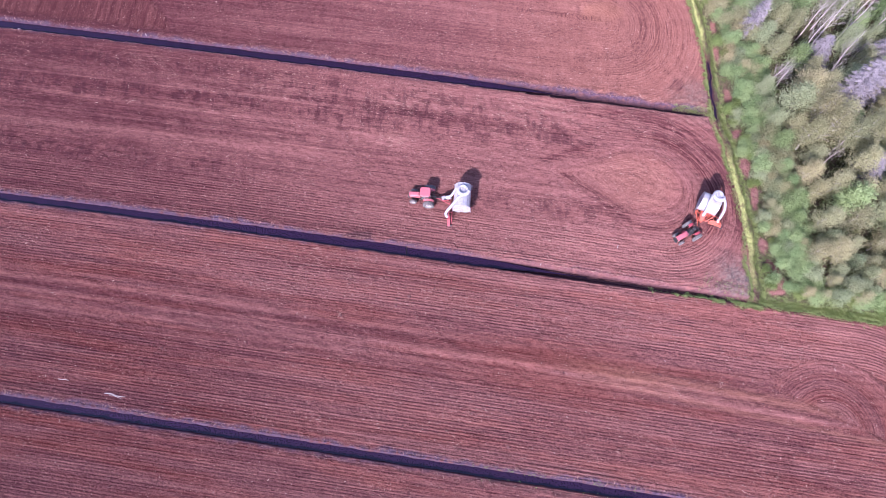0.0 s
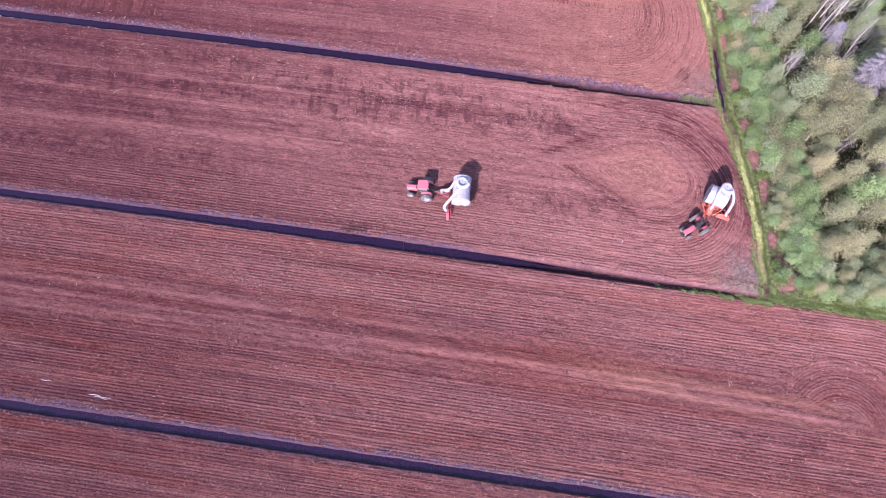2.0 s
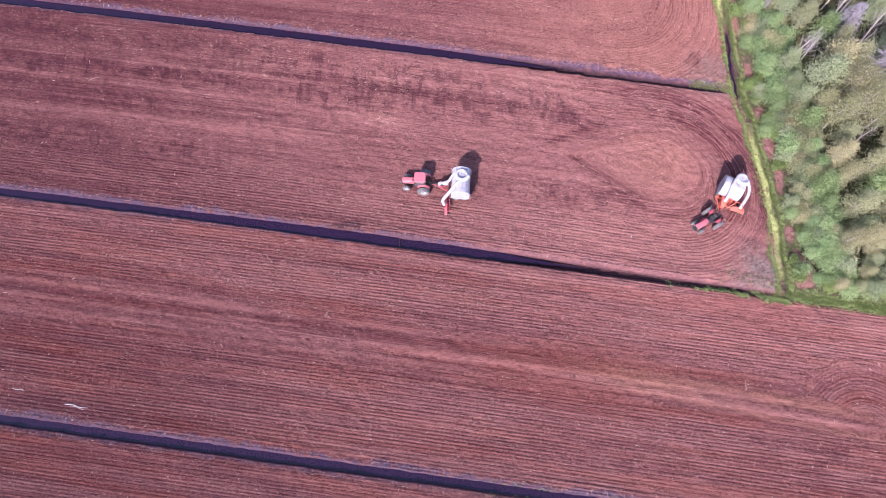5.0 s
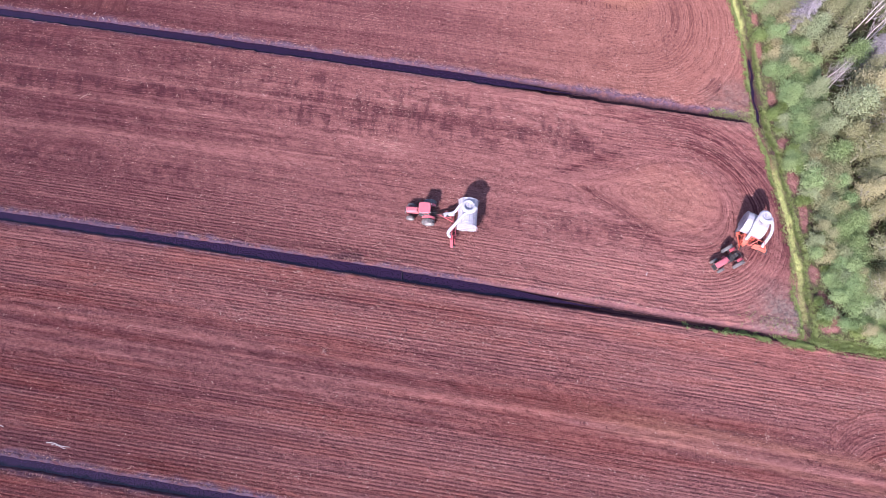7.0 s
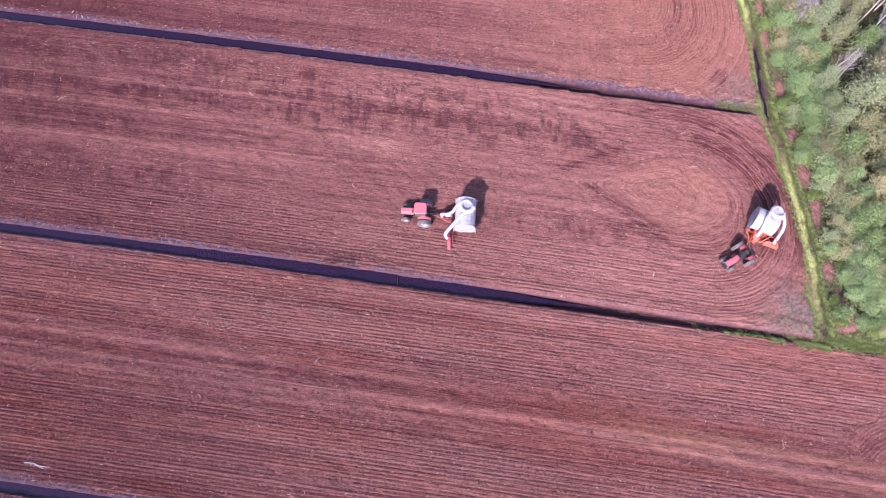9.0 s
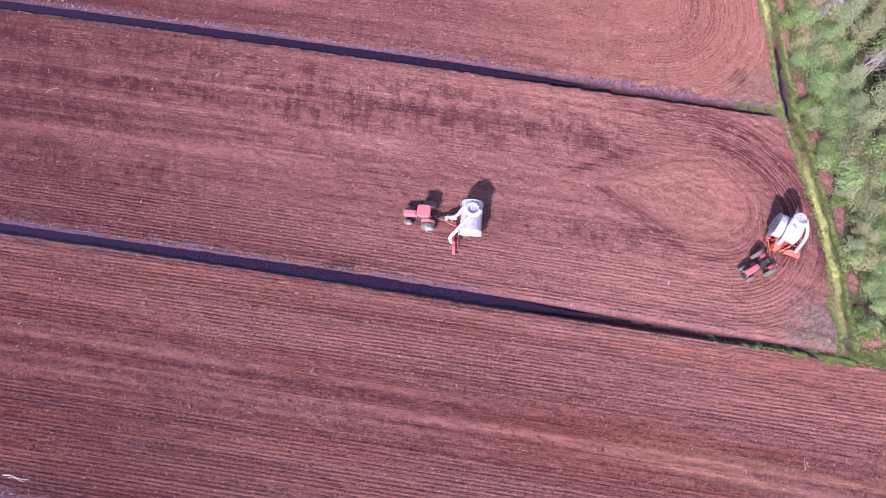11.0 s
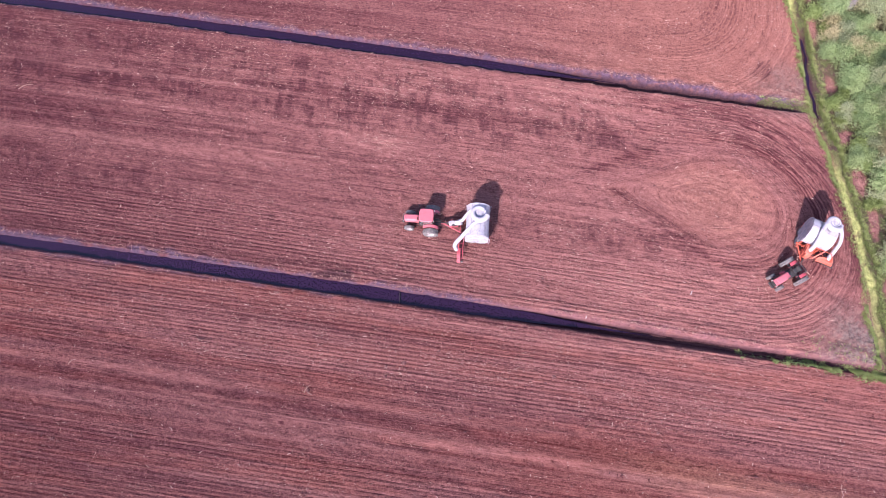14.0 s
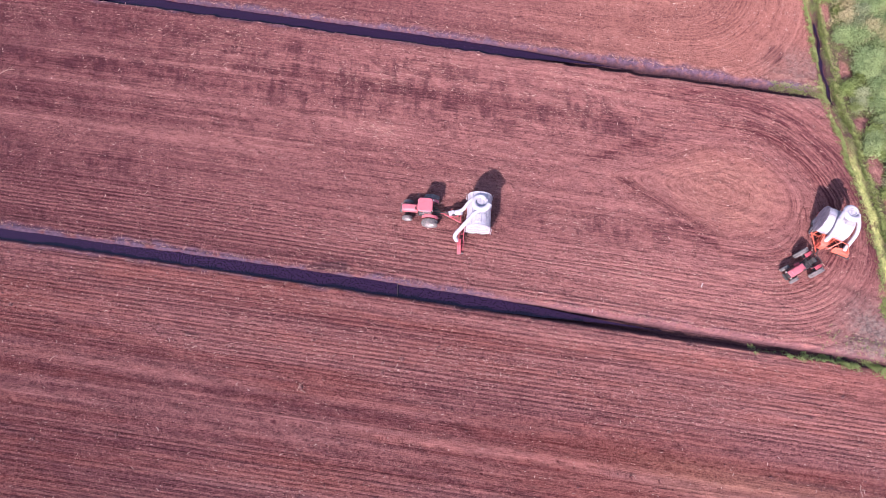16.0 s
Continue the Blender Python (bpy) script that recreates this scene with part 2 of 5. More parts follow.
GREY_TWIG = bark("lilac_grey_twigs", (0.33, 0.29, 0.32), (0.21, 0.18, 0.205), 3.0)
BIRCH_LEAF = leaf("birch_leaves", (0.315, 0.325, 0.185), (0.455, 0.455, 0.270))
KHAKI_LEAF = leaf("aspen_leaves", (0.350, 0.340, 0.195), (0.500, 0.475, 0.285))
ALDER_LEAF = leaf("alder_leaves", (0.245, 0.350, 0.165), (0.375, 0.490, 0.240))
WILLOW_LEAF = leaf("willow_leaves", (0.285, 0.345, 0.205), (0.420, 0.470, 0.285))
UNDER_LEAF = leaf("undergrowth_leaves", (0.165, 0.180, 0.095), (0.290, 0.330, 0.165))
HERB_LEAF = leaf("herb_leaves", (0.165, 0.235, 0.080), (0.30, 0.38, 0.140))
GRASS_LEAF = leaf("grass_blades", (0.140, 0.200, 0.065), (0.300, 0.360, 0.140), 0.25)


# ================= small builders =================
def part(name, bm, material, parent, label=""):
    """Links a bmesh as one mesh object under a thing or a part."""
    me = bpy.data.meshes.new(name)
    bmesh.ops.recalc_face_normals(bm, faces=bm.faces)
    bm.to_mesh(me)
    bm.free()
    me.materials.append(material)
    ob = new(name, me)
    ob.parent = parent
    return tagged(ob, label)


def raw(name, verts, faces, material, parent=None):
    """Links plain vertex and face arrays as one mesh object."""
    me = bpy.data.meshes.new(name)
    verts, faces = np.asarray(verts, np.float32), np.asarray(faces, np.int32)
    k = faces.shape[1]
    me.vertices.add(len(verts)), me.loops.add(faces.size), me.polygons.add(len(faces))
    me.vertices.foreach_set("co", verts.ravel())
    me.loops.foreach_set("vertex_index", faces.ravel())
    me.polygons.foreach_set("loop_start", np.arange(0, faces.size, k, dtype=np.int32))
    me.update(calc_edges=True)
    me.validate()
    me.materials.append(material)
    ob = new(name, me)
    ob.parent = parent
    return ob


def smooth(ob, angle=40):
    for p in ob.data.polygons:
        p.use_smooth = True
    ob.data.set_sharp_from_angle(angle=radians(angle))
    return ob


def box(bm, size, at, turn=(0, 0, 0), bevel=0.0):
    made = bmesh.ops.create_cube(bm, size=1.0, matrix=pose(*at, *turn) @ Matrix.Diagonal((*size, 1)))
    if bevel:
        edges = list({e for v in made["verts"] for e in v.link_edges})
        bmesh.ops.bevel(bm, geom=edges, offset=bevel, segments=2, affect="EDGES", profile=0.6)


def slab(bm, size, at, radius, bevel=0.03, nose=None):
    """A rounded plate: a rectangle with round corners, raised to its height, its upper rim bevelled; nose: another radius for the +x corners."""
    hx, hy, hz = (k / 2 for k in size)
    ring = []
    for sx, sy, start in ((1, 1, 0), (-1, 1, 90), (-1, -1, 180), (1, -1, 270)):
        r = nose if nose and sx > 0 else radius
        for k in range(6):
            a = radians(start + 18 * k)
            ring.append((at[0] + sx * (hx - r) + r * math.cos(a), at[1] + sy * (hy - r) + r * math.sin(a)))
    lower = [bm.verts.new((x, y, at[2] - hz)) for x, y in ring]
    middle = [bm.verts.new((x, y, at[2] + hz - bevel)) for x, y in ring]
    upper = [bm.verts.new((at[0] + (x - at[0]) * (1 - bevel / hx), at[1] + (y - at[1]) * (1 - bevel / hy), at[2] + hz)) for x, y in ring]
    n = len(ring)
    for a, b in ((lower, middle), (middle, upper)):
        for k in range(n):
            bm.faces.new((a[k], a[(k + 1) % n], b[(k + 1) % n], b[k]))
    bm.faces.new(upper), bm.faces.new(lower[::-1])


def prism(bm, outline, y0, y1):
    """An outline of (x, z) points drawn out from y0 to y1."""
    a, b = [bm.verts.new((x, y0, z)) for x, z in outline], [bm.verts.new((x, y1, z)) for x, z in outline]
    n = len(outline)
    for k in range(n):
        bm.faces.new((a[k], a[(k + 1) % n], b[(k + 1) % n], b[k]))
    bm.faces.new(a[::-1]), bm.faces.new(b)


def drum(bm, r1, r2, depth, at, turn=(0, 0, 0), seg=24):
    bmesh.ops.create_cone(bm, cap_ends=True, segments=seg, radius1=r1, radius2=r2, depth=depth, matrix=pose(*at, *turn))


def spin(bm, profile, m=Matrix(), seg=28, closed=False):
    """Turns a profile of (radius, height) round the z axis of m."""
    rings = []
    for r, z in profile:
        rings.append([bm.verts.new(m @ Vector((r * math.cos(a), r * math.sin(a), z))) for a in (2 * math.pi * k / seg for k in range(seg))])
    pairs = list(zip(rings, rings[1:])) + ([(rings[-1], rings[0])] if closed else [])
    for a, b in pairs:
        for k in range(seg):
            bm.faces.new((a[k], a[(k + 1) % seg], b[(k + 1) % seg], b[k]))
    if not closed:
        bm.faces.new(rings[0]), bm.faces.new(rings[-1])


def tube(bm, points, radius, seg=10, caps=True):
    """Sweeps a ring along a line of points; radius is a number or one for each point."""
    pts = [Vector(p) for p in points]
    radii = radius if isinstance(radius, (list, tuple)) else [radius] * len(pts)
    rings = []
    for k, p in enumerate(pts):
        way = (pts[min(k + 1, len(pts) - 1)] - pts[max(k - 1, 0)]).normalized()
        side = way.cross(Vector((0.13, 0.21, 1.0))).normalized()
        up = side.cross(way)
        rings.append([bm.verts.new(p + radii[k] * (side * math.cos(a) + up * math.sin(a))) for a in (2 * math.pi * j / seg for j in range(seg))])
    for a, b in zip(rings, rings[1:]):
        for j in range(seg):
            bm.faces.new((a[j], a[(j + 1) % seg], b[(j + 1) % seg], b[j]))
    if caps:
        bm.faces.new(rings[0]), bm.faces.new(rings[-1])


def curve_points(points, steps=6):
    """A smooth line through the points (Catmull-Rom)."""
    p = [Vector(q) for q in points]
    p = [2 * p[0] - p[1]] + p + [2 * p[-1] - p[-2]]
    out = []
    for k in range(1, len(p) - 2):
        for s in range(steps):
            t = s / steps
            out.append(0.5 * (2 * p[k] + (p[k + 1] - p[k - 1]) * t + (2 * p[k - 1] - 5 * p[k] + 4 * p[k + 1] - p[k + 2]) * t * t
                              + (3 * p[k] - p[k - 1] - 3 * p[k + 1] + p[k + 2]) * t ** 3))
    return out + [p[-2]]


rng = np.random.default_rng(5)


# ================= the ground: fields, ditches, edge of the wood =================
def bent(a, b, c):
    """A line across the plan: parabola within the seen stretch, straight beyond it."""
    def f(x):
        x = np.asarray(x, float)
        k = np.clip(x, -80, 75)
        return a * k * k + b * k + c + (x - k) * (2 * a * k + b)
    return f


DITCH = [bent(-0.00011, -0.1600, 64.6), bent(-0.00011, -0.1610, 32.13), bent(-0.00012, -0.1494, 0.15),
         bent(0.0, -0.1350, -30.50), bent(0.0, -0.1350, -61.6)]
BARE = ((52.1, 35.4, 0.55, 2.3), (53.0, 27.3, 0.85, 2.2), (53.5, 19.8, 0.8, 1.1), (54.0, 14.0, 0.85, 2.2), (54.6, 9.0, 0.6, 2.4), (54.6, 0.9, 0.95, 1.3), (55.4, -2.8, 1.2, 1.4),
        (55.9, -5.7, 1.6, 1.5), (52.4, 40.5, 0.5, 1.6))                # open peat among the bushes: x, y and half sizes


def half_width(i, x):
    """Half width of a ditch at its rim."""
    return 0.85 - (0.19 * (1 - ss(x, -40, 0)) if i == 2 else (0.20 if i == 3 else 0.0)) - (0.20 * ss(x, 20, 47) if i == 1 else (0.18 * ss(x, 14, 44) if i == 2 else 0.0))



ROW_END = (33.0, 39.0, 66.0, 66.0)             # where the rows of each field begin to turn


def edge_line(y):
    """The ditch along the wood."""
    return np.interp(y, [-7.5, -3, 2, 6, 10, 14, 17, 20, 24, 28, 34, 41, 47, 80], [52.5, 52.7, 52.8, 52.7, 52.4, 52.0, 51.6, 51.3, 50.7, 50.6, 50.8, 50.3, 49.8, 47.0])


def ripple(x, y, k=1.0, seed=0.0):
    return (np.sin(x * 1.7 * k + seed) * np.cos(y * 1.3 * k - seed) + np.sin(x * 0.63 * k - y * 0.9 * k + 2 * seed)
            + 0.6 * np.sin(x * 3.9 * k + y * 2.3 * k + seed)) / 2.6


def ss(x, lo, hi):
    t = np.clip((x - lo) / (hi - lo), 0, 1)
    return t * t * (3 - 2 * t)


def ditch_depth(i, x):
    if i == 1:
        return 1.0 - 0.24 * ss(x, 10.0, 40.0) - 0.70 * ss(x, 46.5, 51.0)
    if i == 2:
        return 1.05 - 0.25 * ss(x, 10.0, 40.0) - 0.58 * ss(x, 44.0, 54.0)
    return 1.0 + 0 * x


CLODS = np.random.default_rng(77).uniform(-1, 1, (257, 257))


def clods(x, y, size):
    """Smoothed random lumps of the given size."""
    a, b = x / size, y / size
    i, j = np.floor(a).astype(int), np.floor(b).astype(int)
    u, v = a - i, b - j
    u, v = u * u * (3 - 2 * u), v * v * (3 - 2 * v)
    g = lambda p, q: CLODS[p % 257, q % 257]
    return (g(i, j) * (1 - u) + g(i + 1, j) * u) * (1 - v) + (g(i, j + 1) * (1 - u) + g(i + 1, j + 1) * u) * v


def ground_height(x, y):
    z = 0.035 * ripple(x, y, 0.5, 1.0) + 0.02 * ripple(x, y, 1.7, 4.0)
    for i, line in enumerate(DITCH):
        s = np.abs(y - line(x)) * 0.988 + 0.025 * ripple(x, y * 0.3, 0.7, i) + 0.055 * clods(x, y * 0.3, 0.75)
        z = z - ditch_depth(i, x) * (1 - ss(s, half_width(i, x) - 0.42, half_width(i, x) + 0.12))
        z = z + 0.10 * np.exp(-((s - 1.7) / 0.5) ** 2) * (ditch_depth(i, x) > 0.3)
    s = np.abs(x - edge_line(y)) + 0.18 * ripple(x * 0.3, y, 0.9, 9.0)
    z = z - (0.28 + 0.35 * ss(y, 20, 24)) * (1 - ss(s, 0.35, 0.85)) * ss(y, -8.5, -6.5)
    wood = ss(x - edge_line(y), 2.0, 6.0) * ss(y - DITCH[2](x), 1.5, 4.0)
    fine = (np.abs(x) < 100) & (np.abs(y) < 90)
    z = z + fine * (0.115 * clods(0.4 * x, y + 0.155 * x, 0.33) + 0.060 * clods(x + 31.7, y - 12.3, 0.83))
    return z + wood * 0.25 * ripple(x, y, 0.35, 3.0)


def build_ground():
    xs = np.concatenate([[-2600, -1500, -900, -500, -300, -210, -160, -130, -112, -100], np.arange(-92, -84, 0.6), np.arange(-84, 58, 0.27),
                         np.arange(58, 98, 0.6), [100, 108, 120, 140, 170, 220, 320, 600, 1200, 2600]])
    near = [0.0, 0.3, 0.46, 0.60, 0.74, 0.88, 1.02, 1.20, 1.42, 1.65, 1.87, 2.08, 2.3]
    rows = []
    far = [3.5, 6, 10, 16, 25, 40, 70, 150, 400, 1000, 2500]
    rows += [lambda x, o=o: DITCH[0](x) + o for o in reversed(far)]
    rows += [lambda x, o=o: DITCH[0](x) + o for o in reversed(near)]
    for i in range(4):
        if i:
            rows += [lambda x, o=o, i=i: DITCH[i](x) + o for o in reversed(near)]
        rows += [lambda x, o=o, i=i: DITCH[i](x) - o for o in near[1:]]
        rows += [lambda x, k=k, i=i: (DITCH[i](x) - 2.3) * (1 - k) + (DITCH[i + 1](x) + 2.3) * k for k in np.linspace(0, 1, (36, 104, 104, 50)[i])[1:-1]]
    rows += [lambda x, o=o: DITCH[4](x) + o for o in reversed(near)]
    rows += [lambda x, o=o: DITCH[4](x) - o for o in near[1:] + far]
    ys = np.array([r(xs) for r in rows])
    X = np.broadcast_to(xs, ys.shape)
    Z = ground_height(X, ys)
    nr, nc = ys.shape
    idx = np.arange(nr * nc).reshape(nr, nc)
    quads = np.stack([idx[1:, :-1], idx[1:, 1:], idx[:-1, 1:], idx[:-1, :-1]], -1).reshape(-1, 4)
    ob = raw("ground", np.stack([X, ys, Z], -1).reshape(-1, 3), quads, PEAT)
    x, y = X.ravel(), ys.ravel()
    row, streak, light = np.zeros_like(x), np.zeros_like(x), np.zeros_like(x)
    wet, bank, damp, rut, lean, ribbon, combed = (np.zeros_like(x) for _ in range(7))
    for i in range(4):
        a, b = DITCH[i](x), DITCH[i + 1](x)
        inside = (y <= a) & (y >= b) if 0 < i < 3 else ((y >= b) if i == 0 else (y <= a))
        if i == 0:
            inside = y >= b
        v = (y - (a + b) / 2) * 0.988
        d = np.hypot(np.maximum(x - ROW_END[i], 0), v)
        w = v
        flank = 2.2 * np.tanh(v / 1.5) * (1 - ss(x, ROW_END[i] - 16, ROW_END[i] + 2))
        if i == 0:
            cross = (x < -47 + 4 * np.sin(y * 0.2)) & (y > b + 3)
            d, w = np.where(cross, x * 0.85, d), np.where(cross, x * 0.6, w)
        row[inside], streak[inside], lean[inside] = d[inside] + 40 * i, w[inside] + 80 * i, flank[inside]
        if i == 1:      # damp blotches and the ruts of the turn
            k = np.exp(-((v - 6.6 - 0.02 * x) / 2.2) ** 2) * (1 - ss(x, 28, 36)) + 0.7 * np.exp(-((v - 11.5) / 1.8) ** 2) * (1 - ss(x, 0, 25))
            k = k + 0.9 * np.exp(-((v + 6.3) / 1.8) ** 2) * (1 - ss(x, -36, -20)) + 0.5 * np.exp(-((v - 0.8) / 1.2) ** 2) * (1 - ss(x, -8, 4))
            k = k + 0.9 * np.exp(-((v + 5.5) / 1.5) ** 2) * ss(x, 8, 13) * (1 - ss(x, 32, 38)) + 0.7 * np.exp(-((v - 9.5) / 2.6) ** 2) * ss(x, -30, -10) * (1 - ss(x, 24, 34))
            damp = np.where(inside, k, damp)
            k = np.exp(-((d - 9.9) / 1.5) ** 2) * ss(x, 27, 42) + 0.8 * np.exp(-((d - 13.2) / 0.8) ** 2) * ss(x, 20, 34)
            rut = np.where(inside, k * np.where(v > -6, 1.0, 0.45), rut)
            k = 0.8 * np.exp(-((v - 7.9 - 0.01 * x) / 0.30) ** 2) * (1 - ss(x, -22, -5)) + 0.7 * np.exp(-((v - 3.6) / 0.55) ** 2) * (1 - ss(x, -30, -10))
            k = k + np.exp(-((v + 2.0 - 0.02 * (x + 30)) / 1.0) ** 2) * (1 - ss(x, -18, 0)) + 0.8 * np.exp(-((v - 2.4) / 1.3) ** 2 - ((x + 4) / 5.0) ** 2)
            k = k + 0.45 * np.exp(-((v - 11.3) / 2.0) ** 2) * ss(x, -48, -25) * (1 - ss(x, 25, 40))
            ribbon = np.where(inside, k, ribbon)
            k = 0.15 + 0.85 * (1 - ss(v, -9.5, -7.0)) + 0.45 * ss(x, 24, 38)
            combed = np.where(inside, np.clip(k, 0, 1), combed)
        if i == 2:
            k = 1.2 * np.exp(-((v - 3.0) / 0.22) ** 2) * (1 - ss(x, 8, 30)) + 1.0 * np.exp(-((v - 1.0 + 0.006 * (x + 50)) / 0.30) ** 2) * (1 - ss(x, 40, 60))
            k = k + np.exp(-((v + 0.9 - 0.018 * np.minimum(x + 50, 60) + 0.03 * np.maximum(x - 10, 0)) / 0.36) ** 2) * (1 - ss(x, 62, 70))
            ribbon = np.where(inside, k, ribbon)
            k = np.maximum(ss(v, 3.6, 6.0), 1 - ss(v, -4.0, -2.0)) + 0.3 * ss(x, 45, 58) + 0.2
            combed = np.where(inside, np.clip(k, 0, 1), combed)
        if i == 3:
            combed = np.where(inside, 0.8, combed)
        if i == 0:
            combed = np.where(inside, 0.05 + 0.25 * cross + 0.45 * ss(x, 28, 40), combed)
            rut = np.where(inside, 0.4 * np.exp(-((d - 8.5) / 3.2) ** 2) * ss(x, 34, 42) + cross * ss(np.sin(2.9 * (x - 0.12 * (y - b)) + 1.1 * np.sin(x * 0.7)), 0.80, 0.98) * 1.8, rut)
            light = np.where(inside & cross, 0.3, light)
        if i == 1:      # the pale drop-shaped turning place
            cx = (x - 36.0) / np.where(x < 36.0, 13.0, 9.5)
            cy = (v - 1.2) / (6.3 * np.where(x < 36, np.clip(1 + (x - 36) / 15.0, 0.12, 1), 1.0))
            oval = np.hypot(cx, cy)
            drop = inside & (oval < 0.95 + 0.10 * ripple(x, y, 0.35, 6.0))
            row[drop], lean[drop] = oval[drop] * 7.5 + 55, 3.0
            tip = np.exp(-((v - 0.9 - 0.30 * np.clip(x - 23.5, 0, 9)) / 0.35) ** 2) * ss(x, 14, 22) * (1 - ss(x, 29, 33))
            ribbon = ribbon + inside * 0.75 * tip
            scar = np.exp(-((v + 2.2 + 0.52 * (x - 30.5)) / 0.55) ** 2) * ss(x, 23, 26) * (1 - ss(x, 34, 37))
            scar = scar + 0.8 * np.exp(-((v - 4.6 - 0.50 * (x - 25.5)) / 0.7) ** 2) * ss(x, 20, 23) * (1 - ss(x, 29, 32))
            rut = rut + inside * scar
            outer = np.exp(-((d - 12.2) / 0.30) ** 2) * ss(x, 22, 30) * (v > -2) + 0.7 * np.exp(-((v - 8.0) / 0.22) ** 2) * ss(x, -2, 8) * (1 - ss(x, 30, 36))
            rut = rut + inside * 0.9 * outer
            combed = np.where(drop, 0.22, combed)
            light = np.where(inside, np.maximum(light, 0.50 * (1 - ss(oval + 0.25 * ripple(x, y, 0.3, 4.0), 0.35, 1.15)) * (0.35 + 0.65 * ss(x, 26, 36))), light)
            ribbon = ribbon + inside * 0.55 * np.exp(-((oval - 1.0) / 0.05) ** 2) * (1 - ss(x, 34, 42))
            rut = rut + inside * 0.7 * np.exp(-((oval - 1.16) / 0.07) ** 2) * ss(x, 26, 30) * (1 - ss(x, 40, 46)) * (v < 1)
        if i == 2:      # a pale windrow
            k = np.exp(-((v - 1.9 + 0.045 * (x - 24)) / 0.8) ** 2) * ss(x, 16, 32) * (1 - ss(x, 56, 66)) * 0.85
            k = np.maximum(k, np.exp(-((v - 0.9 + 0.02 * (x - 33)) / 1.3) ** 2 - ((x - 33) / 9.0) ** 2))
            k = np.maximum(k, 0.7 * np.exp(-((v + 0.6 + 0.07 * (x - 33)) / 0.5) ** 2) * ss(x, 20, 30))
            light = np.where(inside, np.maximum(light, k), light)
            far = np.hypot(x - 60.0, y + 26.0)
            loop = inside & (far < 9.8 + 0.9 * ripple(x, y, 0.3, 1.0)) & (y + 26.0 > 2.0 + 0.5 * (60.0 - x))
            row[loop], lean[loop] = far[loop] + 90, 4.0
            combed = np.where(loop, 0.55, combed)
            ribbon = np.where(loop, 0.10 * np.exp(-((far - 8.6) / 0.5) ** 2) + 0.7 * ribbon, ribbon)
        if i == 0:
            light = np.where(inside, np.maximum(light, 0.55 * ss(x, 0, 35)), light)
            k = 1 - ss(np.hypot((x - 33.5) / 5.5, (y - 44.5) / 3.0), 0.5, 1.1)
            light = np.where(inside, np.maximum(light, k), light)
    for i, line in enumerate(DITCH):
        off = (y - line(x)) * 0.988
        live = np.clip(ditch_depth(i, x) * 2.4 - 0.3, 0, 1)
        bank = np.maximum(bank, live * (1 - (0.65 * ss(x, 5, 20) if i == 2 else 0)) * np.where(off > 0, 1 - ss(off + 0.35 * ripple(x, y * 0, 0.4, 2) + 0.25 * clods(x, y, 1.9), 0.85, 1.55), 0.6 * (1 - ss(-off + 0.3 * clods(x, y, 1.6), 0.85, 1.35)) * (1 - ss(x, -10, 25))))
        s = np.abs(off) + 0.025 * ripple(x, y * 0.3, 0.7, i)
        wet = np.maximum(wet, live * (1 - (0.15 * ss(x, 12, 30) if i == 1 else 0.25 * ss(x, 10, 30) * (i == 2))) * (1 - ss(s, half_width(i, x) - 0.35, half_width(i, x) + 0.05)))
    e = x - edge_line(y)
    south = y < DITCH[2](x)
    past = np.where(south, x - 74.0, e + 0.6 + 0.35 * ripple(x, y, 0.8, 2.0))
    wood = ss(past, 0.0, 0.9)
    corner = ss(e + 1.5 * ripple(x, y, 0.4, 3), -8.5, -2.5) * np.maximum(ss(np.abs(y - DITCH[2](x)), 0, 1) * (1 - ss(np.abs(y - DITCH[2](x) - 2), 1.5, 7.0 + 2 * ripple(x, y, 0.3, 1))),
                                            0.5 - 0.5 * ss(np.abs(y - DITCH[1](x) - 2.2), 1.6, 5.5))
    corner = 0.95 * np.where(south, 0, corner) * (1 - wood)
    wet = np.maximum(wet, (1 - ss(np.abs(e + 0.22 * ripple(x * 0.5, y, 1.1, 4)) + 0.12 * ripple(x, y, 2.3, 7), 0.34, 0.60)) * ss(y, 22, 23.5) * (1 - ss(y, 33.5, 36)))
    bare = np.zeros_like(x)
    for a, b, p, q in BARE:
        bare = np.maximum(bare, 1 - ss(np.hypot((x - a) / p, (y - b) / q) + 0.45 * ripple(x, y, 1.1, a), 0.75, 1.1))
    wood = wood * (1 - bare)
    corner = np.maximum(corner, 0.2 * bare)
    moss = (1 - ss(np.abs(e + 0.16 * ripple(x, y, 0.8, 5) + 0.12 * clods(x, y, 1.1)), 0.28, 0.55)) * ((0.55 + 0.45 * ss(y, -1, 2)) * ss(y, -6.5, -4.5) * (1 - ss(y, 13.0, 19.0)) + ss(y, 36.5, 38.5))
    mark = 1 - ss(np.maximum(np.abs(x - 45.0 - 0.45 * (y - 29.6)) / 1.1, np.abs(y - 29.6 + 0.2 * (x - 45)) / 1.2) + 0.15 * ripple(x, y, 2.0, 1.0), 0.7, 1.2)
    rut = np.maximum(rut, mark * 0.9)
    wet = np.maximum(wet, mark * 0.30)
    corner = corner * (1 - mark)
    slump = 1 - ss(np.hypot((x + 7.8) / 2.6, (y - 2.55) / 0.75) + 0.3 * clods(x, y, 0.8), 0.7, 1.1)
    wet, bank = np.maximum(wet, 0.72 * slump), bank * (1 - slump)
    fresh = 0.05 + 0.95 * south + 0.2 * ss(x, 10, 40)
    # headland tone and a dark band, with brightness falloff painted into the peat
    tone_and_light = ss(x + 6 * ripple(x, y, 0.08, 3.0), -70, 40)
